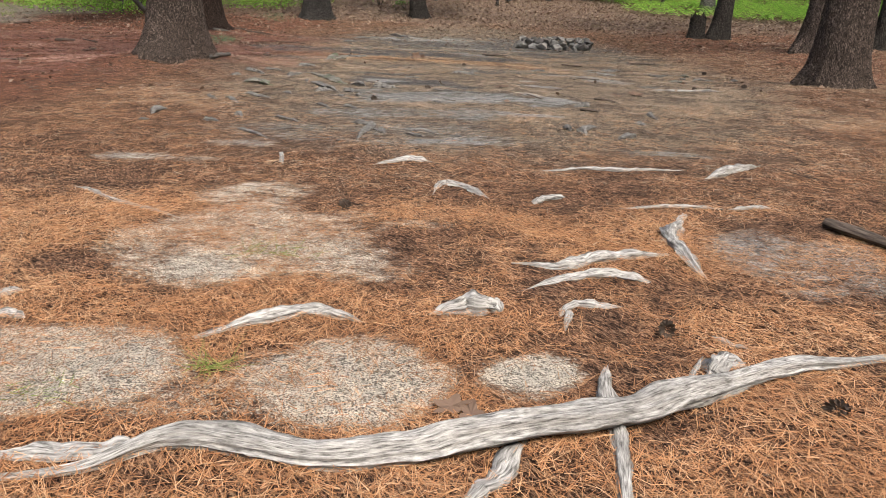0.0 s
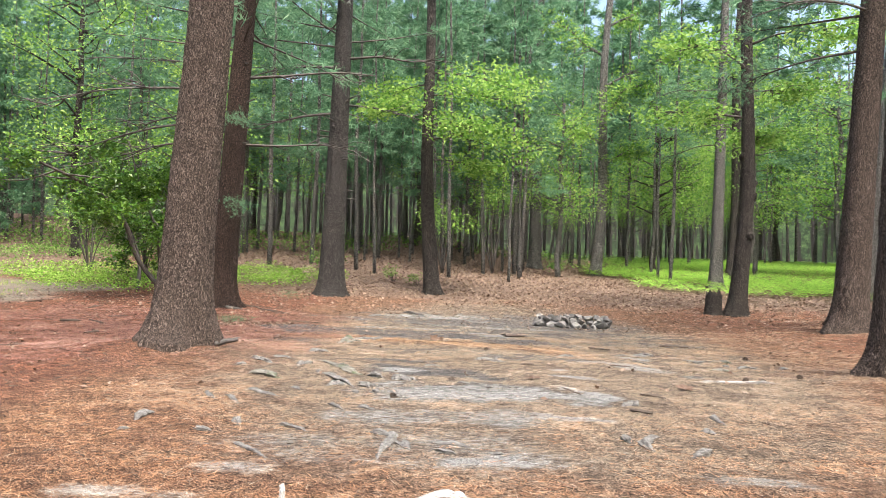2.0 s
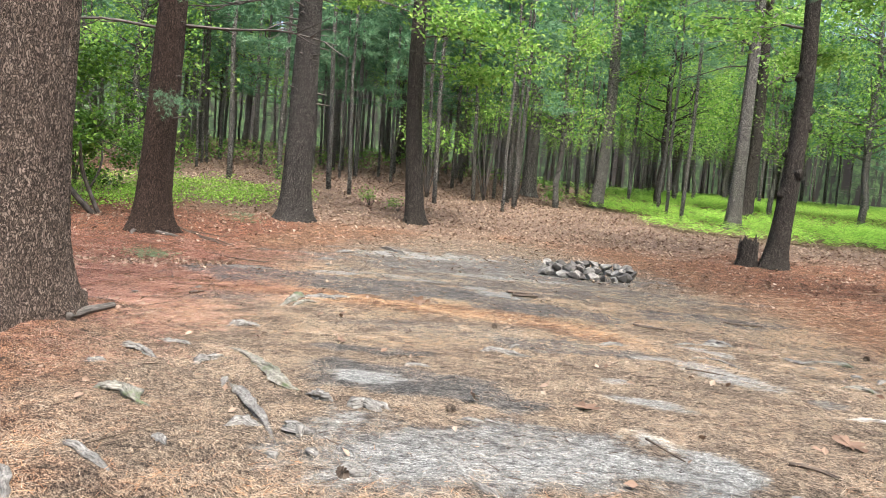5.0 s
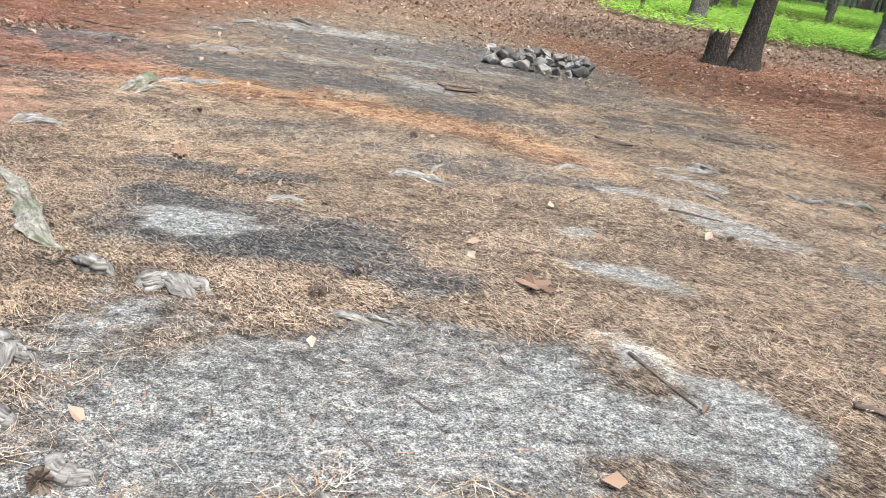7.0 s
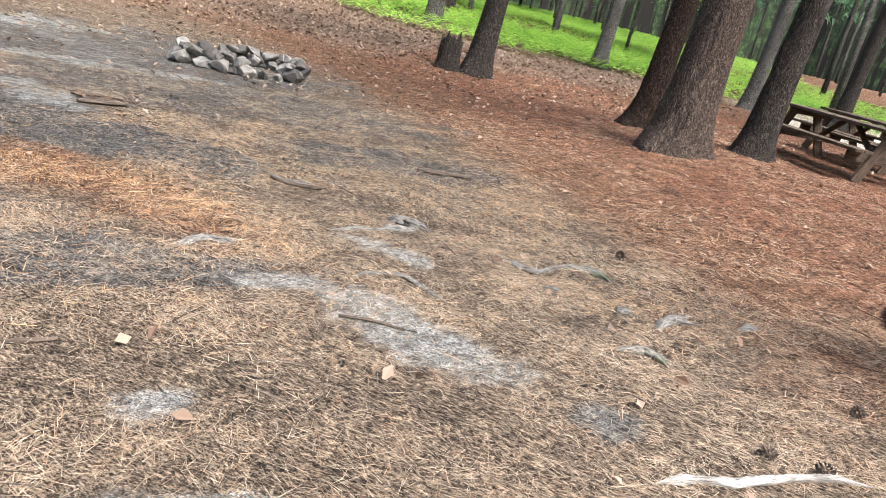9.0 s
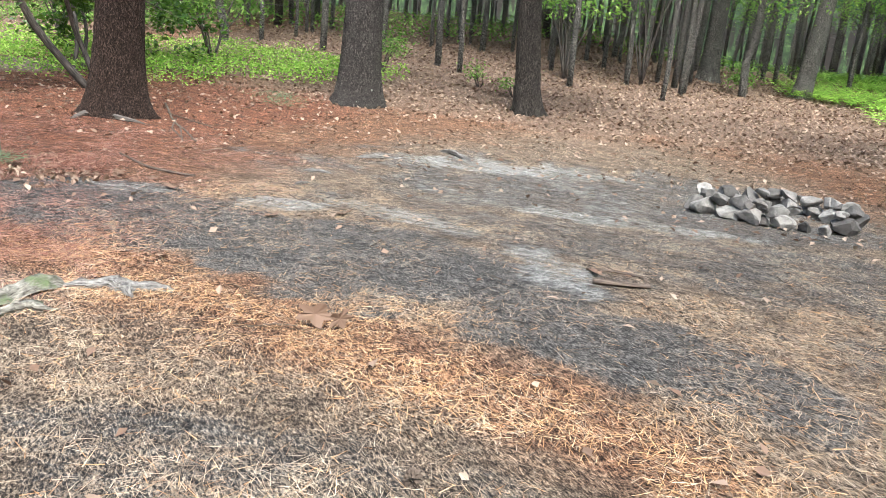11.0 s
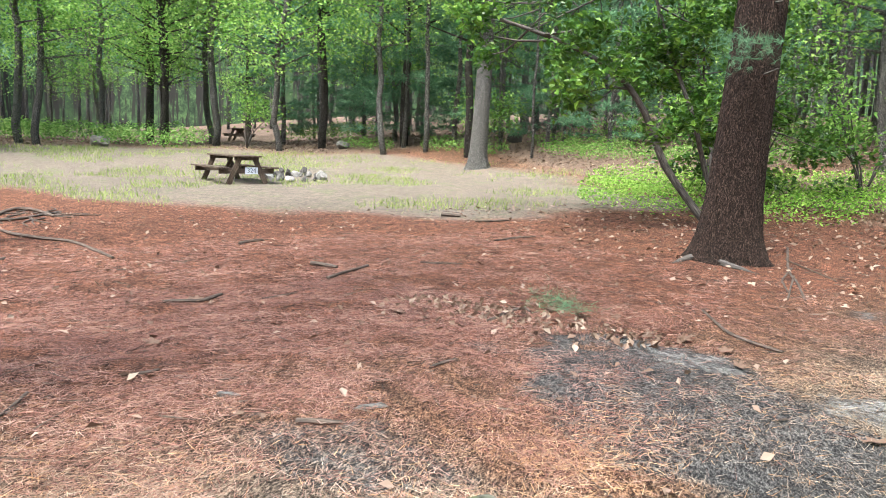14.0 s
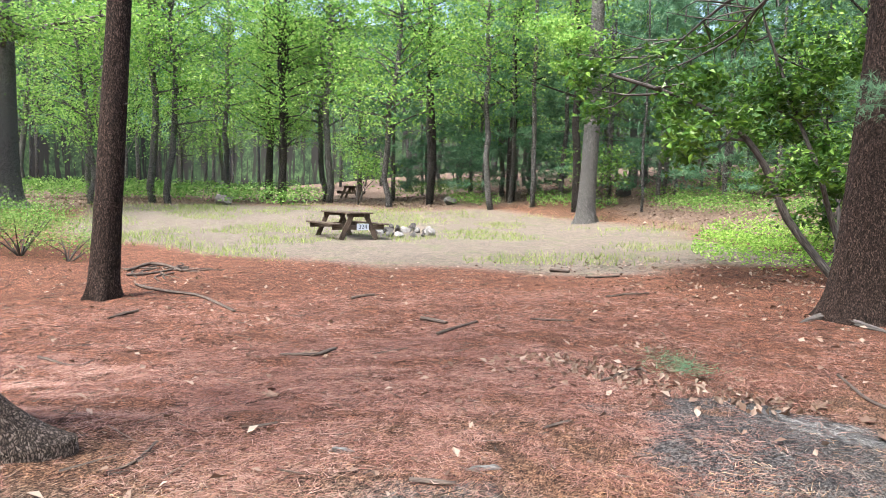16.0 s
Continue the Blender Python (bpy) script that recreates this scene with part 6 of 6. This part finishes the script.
# ---- fine litter ----
def scatter_litter():
    local = np.random.default_rng(21)

    def batch(count, box, size, width, straw):
        """Thin straight needles, thinning out towards the sides of the box."""
        x, y = local.uniform(box[0], box[1], count), local.uniform(box[2], box[3], count)
        sand, turf, leafy, soil = cover_at(x, y)
        edge = np.minimum(np.minimum(x - box[0], box[1] - x), np.minimum(y - box[2], box[3] - y))
        dens = np.clip(1.0 - 0.78 * sand - 0.5 * soil - leafy * 0.5 - turf, 0.06, 1) * sstep(0.2, 0.75, fbm(x * 2.1, y * 2.1, 0, 4, 31)) * 1.6 * sstep(0, 1.2, edge)
        trod = np.clip(worn_at(x, y), 0, 1)
        dens = dens * (0.2 + 0.7 * trod if straw == 1 else 1 - 0.75 * trod if straw == 4 else 1 - 0.55 * trod)
        keep = local.uniform(0, 1, count) < dens
        x, y = x[keep], y[keep]
        n = len(x)
        az = local.normal(0, 1, n) * 1.1 + 3.5 * fbm(x * 0.8, y * 0.8, 0, 2, 8)
        L = local.uniform(0.5, 1.3, n) * size
        d = unit(np.stack([np.cos(az), np.sin(az), local.normal(0.03, 0.09, n)], -1))
        at = np.stack([x, y, surf(x, y) + 0.004 + local.uniform(0, 0.014, n)], -1)
        s = np.stack([-np.sin(az), np.cos(az), local.normal(0, 0.3, n)], -1)
        h = s * (local.uniform(0.7, 1.3, n) * width)[:, None] / 2
        a, b = at - d * L[:, None] / 2, at + d * L[:, None] / 2
        v = np.stack([a - h, a + h, b], 1).reshape(-1, 3)
        return v, np.arange(n * 3).reshape(-1, 3)

    for box, count, size, width, straw in (((-3.4, 4.4, 0.3, 5.4), 260000, 0.10, 0.0022, 2), ((-4.5, 5.5, 3.6, 10.0), 60000, 0.11, 0.0028, 2), ((-4.5, 5.5, 3.6, 10.0), 40000, 0.11, 0.0032, 1),
                                    ((-4.0, 6.5, 7.8, 14.2), 80000, 0.10, 0.0021, 0), ((-4.0, 6.5, 7.8, 14.2), 170000, 0.10, 0.0020, 1),
                                    ((-3.6, 5.0, 11.6, 18.7), 95000, 0.10, 0.0028, 4), ((-3.4, 5.0, 12.0, 19.5), 110000, 0.10, 0.0023, 1), ((-10.5, -1.8, 10.0, 20.5), 150000, 0.11, 0.0034, 3), ((-7.5, -1.6, 11.0, 17.0), 150000, 0.11, 0.0026, 3), ((3.5, 10.5, 10.0, 20.0), 40000, 0.12, 0.0055, 0)):
        v, f = batch(count, box, size, width, straw)
        tagged(new("pine_needles", mesh_of("pine_needles", v, f, (LITTER, LITTER_WORN, LITTER_FRESH, LITTER_RED, LITTER_GOLD)[straw], False)), "bleached straw-coloured pine needles on trodden ground" if straw == 1 else "fallen rust-orange pine needles on the ground", "pine needles", kind="stuff")

    def dry(count, box, size, keep_fn):
        x, y = local.uniform(box[0], box[1], count), local.uniform(box[2], box[3], count)
        k = keep_fn(x, y)
        x, y = x[k], y[k]
        return leaves(np.stack([x, y, surf(x, y) + 0.015 + local.uniform(0, 0.02, len(x))], -1), size, 0.45, 0.1)

    v, f = dry(60000, (-16, 18, 25, 48), 0.095, lambda x, y: local.uniform(0, 1, len(x)) < 0.75 * cover_at(x, y)[2])
    tagged(new("leaf_litter", mesh_of("leaf_litter", v, f, DEAD_LEAF, False)), "dry tan oak leaves covering the slope", "leaf litter", kind="stuff")
    v, f = dry(26000, (-44, -13, -6, 42), 0.13, lambda x, y: local.uniform(0, 1, len(x)) < 0.7 * cover_at(x, y)[2])
    tagged(new("leaf_litter", mesh_of("leaf_litter", v, f, DEAD_LEAF, False)), "dry tan leaves along the bank", "leaf litter", kind="stuff")
    v, f = dry(8000, (-13, 14, 19, 28), 0.085, lambda x, y: local.uniform(0, 1, len(x)) < 0.2 + 0.6 * sstep(19, 27, y))
    tagged(new("leaf_litter", mesh_of("leaf_litter", v, f, DEAD_LEAF, False)), "dry leaves thinning out towards the fire ring", "leaf litter", kind="stuff")
    v, f = dry(5200, (-14, 14, 9, 27), 0.07, lambda x, y: local.uniform(0, 1, len(x)) < np.where((x > 4) | (x < -3), 0.6, 0.2))
    tagged(new("leaf_litter", mesh_of("leaf_litter", v, f, DEAD_LEAF, False)), "scattered pale dry leaves on red needles", "leaf litter", kind="stuff")
    # dry leaves heaped in a line before the needles turn red
    x, y = local.uniform(-5.8, -3.6, 260), 0
    y = 16.1 + 0.5 * (x + 5.5) + local.normal(0, 0.22, 260)
    v, f = leaves(np.stack([x, y, surf(x, y) + 0.012 + local.uniform(0, 0.03, 260)], -1), 0.07, 1.3, 0.3)
    tagged(new("leaf_litter", mesh_of("leaf_litter", v, f, DEAD_LEAF, False)), "small heap of dry leaves and twigs", "leaf litter", kind="stuff")
    # short dark twigs and bark chips all over the floor
    for box, count, size, width in (((-3, 4, 1, 6), 900, 0.05, 0.004), ((-6, 7, 6, 24), 5200, 0.09, 0.008), ((-13, -3, 9, 24), 4200, 0.10, 0.010), ((5, 14, 10, 26), 2400, 0.10, 0.010)):
        x, y = local.uniform(box[0], box[1], count), local.uniform(box[2], box[3], count)
        az = local.uniform(0, np.pi, count)
        d = unit(np.stack([np.cos(az), np.sin(az), local.normal(0.05, 0.10, count)], -1))
        a = np.stack([x, y, surf(x, y) + 0.008], -1)
        v, f = blades(a, d, size * local.lognormal(0, 0.6, count), width * local.uniform(0.5, 1.3, count))
        tagged(new("twig_litter", mesh_of("twig_litter", v, f, TWIG, False, np.tile([[0.0, 0.0], [0.01, 0.0], [0.0, 0.1]], (count, 1)) + np.repeat(local.uniform(0, 9, (count, 2)), 3, 0))), "small dark twigs and bark chips on needles", "twigs", kind="stuff")
    # sparse grass of the clearing
    n = 60000
    x, y = local.uniform(-36, -11, n), local.uniform(8, 30, n)
    k = local.uniform(0, 1, n) < cover_at(x, y)[1] * sstep(0.42, 0.62, fbm(x * 0.5, y * 0.5, 0, 3, 44))
    x, y = x[k], y[k]
    d = unit(np.stack([local.normal(0, 0.45, len(x)), local.normal(0, 0.45, len(x)), np.ones(len(x))], -1))
    v, f = blades(np.stack([x, y, surf(x, y)], -1), d, local.uniform(0.06, 0.2, len(x)), local.uniform(0.009, 0.02, len(x)))
    tagged(new("grass", mesh_of("grass", v, f, GRASS, False)), "thin pale grass on sandy clearing ground", "grass", kind="stuff")


scatter_litter()


def oak_leaf(x, y, size, seed, stand=0.0, label="curled brown oak leaf on the needles"):
    """A lobed dry leaf with a curl."""
    local = np.random.default_rng(seed)
    k = 26
    a = np.linspace(0, 2 * np.pi, k, endpoint=False)
    rad = (0.42 + 0.13 * np.cos(5 * a + 0.4)) * (1 + 0.15 * local.normal(size=k) * 0.4)
    px, py = np.cos(a) * rad * 1.25, np.sin(a) * rad * 0.72
    pz = 0.32 * py ** 2 * 2 + 0.2 * px ** 2 + 0.03 * local.normal(size=k)
    v = np.vstack([np.stack([px, py, pz], -1), [[0, 0, 0]]]) * size
    v = np.vstack([v, v - [0, 0, 0.002]])
    i = np.arange(k)
    f = np.vstack([np.stack([np.full(k, k), i, (i + 1) % k], -1), np.stack([np.full(k, 2 * k + 1), (i + 1) % k + k + 1, i + k + 1], -1)])
    me = mesh_of("dead_leaf", v, f, DEAD_LEAF, False)
    ob = new("dead_leaf", me)
    ob.matrix_basis = pose(x, y, float(surf(x, y)) + 0.008 + 0.42 * size * math.sin(radians(stand)), stand, local.uniform(-8, 8), local.uniform(0, 360))
    return tagged(ob, label, "leaf", "fallen leaves")


for i, (x, y, sz, st) in enumerate(((-0.56, 14.71, 0.17, 78), (-0.44, 14.75, 0.14, 84), (2.56, 10.4, 0.19, 8), (0.85, 10.79, 0.17, 10), (0.02, 10.72, 0.12, 60), (2.58, 10.52, 0.11, 10), (-1.17, 12.27, 0.13, 25), (0.78, 16.66, 0.15, 10),
                                    (-1.42, 17.25, 0.14, 15), (-1.85, 16.75, 0.14, 8), (0.38, 2.62, 0.11, 12), (0.32, 2.66, 0.1, 20), (-3.4, 17.4, 0.13, 15), (-3.7, 17.3, 0.13, 30), (-4.0, 17.2, 0.12, 10), (-4.5, 17.3, 0.13, 12),
                                    (-4.9, 16.9, 0.14, 20), (-5.2, 16.7, 0.12, 10), (-3.1, 17.2, 0.13, 10), (-5.3, 15.6, 0.12, 10), (-6.3, 14.1, 0.11, 30), (-5.0, 13.6, 0.12, 10), (-4.6, 17.0, 0.15, 15), (-5.6, 17.2, 0.15, 35))):
    oak_leaf(x, y, sz, i, st)


def pine_cone(x, y, seed, size=0.034):
    thing = new("pine_cone")
    local = np.random.default_rng(seed)
    vs, fs = [], []
    for k in range(40):
        f = k / 40
        a = k * 2.4
        r = size * (0.35 + 0.65 * math.sin(math.pi * (0.12 + 0.8 * f)))
        c = np.array([math.cos(a) * r * 0.6, math.sin(a) * r * 0.6, (f - 0.5) * size * 2.2])
        o = np.array([math.cos(a), math.sin(a), 0.35])
        t = np.array([-math.sin(a), math.cos(a), 0])
        b = len(vs)
        vs += [c * 0.4, c + t * size * 0.24 + o * size * 0.2, c + o * size * 0.45 + [0, 0, size * 0.1], c - t * size * 0.24 + o * size * 0.2]
        fs.append([b, b + 1, b + 2, b + 3])
    link("cone_body", mesh_of("cone_body", np.array(vs), np.array(fs), TWIG, False, np.zeros((len(vs), 2))), thing)
    thing.matrix_basis = pose(x, y, float(surf(x, y)) + size * 0.7, 90, 0, local.uniform(0, 360))
    return tagged(thing, "open brown pine cone lying on the ground", "pine cone", "fallen cones")


for i, (x, y) in enumerate(((-0.35, 4.85), (0.33, 13.5), (-0.14, 10.49), (-0.7, 9.22), (1.75, 2.55), (1.55, 2.75), (3.55, 11.2), (3.7, 11.05), (4.3, 11.4), (4.35, 13.4), (1.15, 3.3))):
    pine_cone(x, y, i)


def needle_heap(name, x, y, r, count, material, seed, label, lift=0.12, length=0.13, width=0.004):
    local = np.random.default_rng(seed)
    px = x + local.normal(0, r, count)
    py = y + local.normal(0, r * 0.45, count)
    at = np.stack([px, py, surf(px, py) + local.uniform(0, lift, count)], -1)
    way = unit(np.stack([local.normal(0.4, 0.7, count), local.normal(0, 0.5, count), local.normal(0.25, 0.35, count)], -1))
    v, f = blades(at, way, local.uniform(0.7, 1.2, count) * length, np.full(count, width))
    return tagged(new(name, mesh_of(name, v, f, material, False)), label, "pine sprig", kind="stuff")


needle_heap("pine_sprig", -4.9, 17.02, 0.22, 420, NEEDLE_PINE, 1, "fallen green pine sprig among dry leaves")
needle_heap("pine_sprig", -4.12, 17.28, 0.24, 700, LITTER_RED, 2, "fallen brown pine sprig on red needles")
needle_heap("pine_sprig", -5.46, 24.05, 0.26, 400, NEEDLE_PINE, 3, "small green pine seedling near a trunk", 0.25)
needle_heap("pine_sprig", -3.9, 20.6, 0.25, 300, LITTER, 4, "dry brown pine sprig on the ground")
needle_heap("grass_tuft", -0.55, 4.0, 0.12, 60, GRASS, 5, "thin green grass tuft in sand", 0.02, 0.12, 0.003)
needle_heap("grass_tuft", -1.05, 2.68, 0.1, 50, GRASS, 6, "thin green grass tuft in sand", 0.02, 0.08, 0.003)
needle_heap("grass_tuft", -0.5, 2.85, 0.04, 60, GRASS, 7, "thin dry grass tuft in sand", 0.02, 0.12, 0.003)
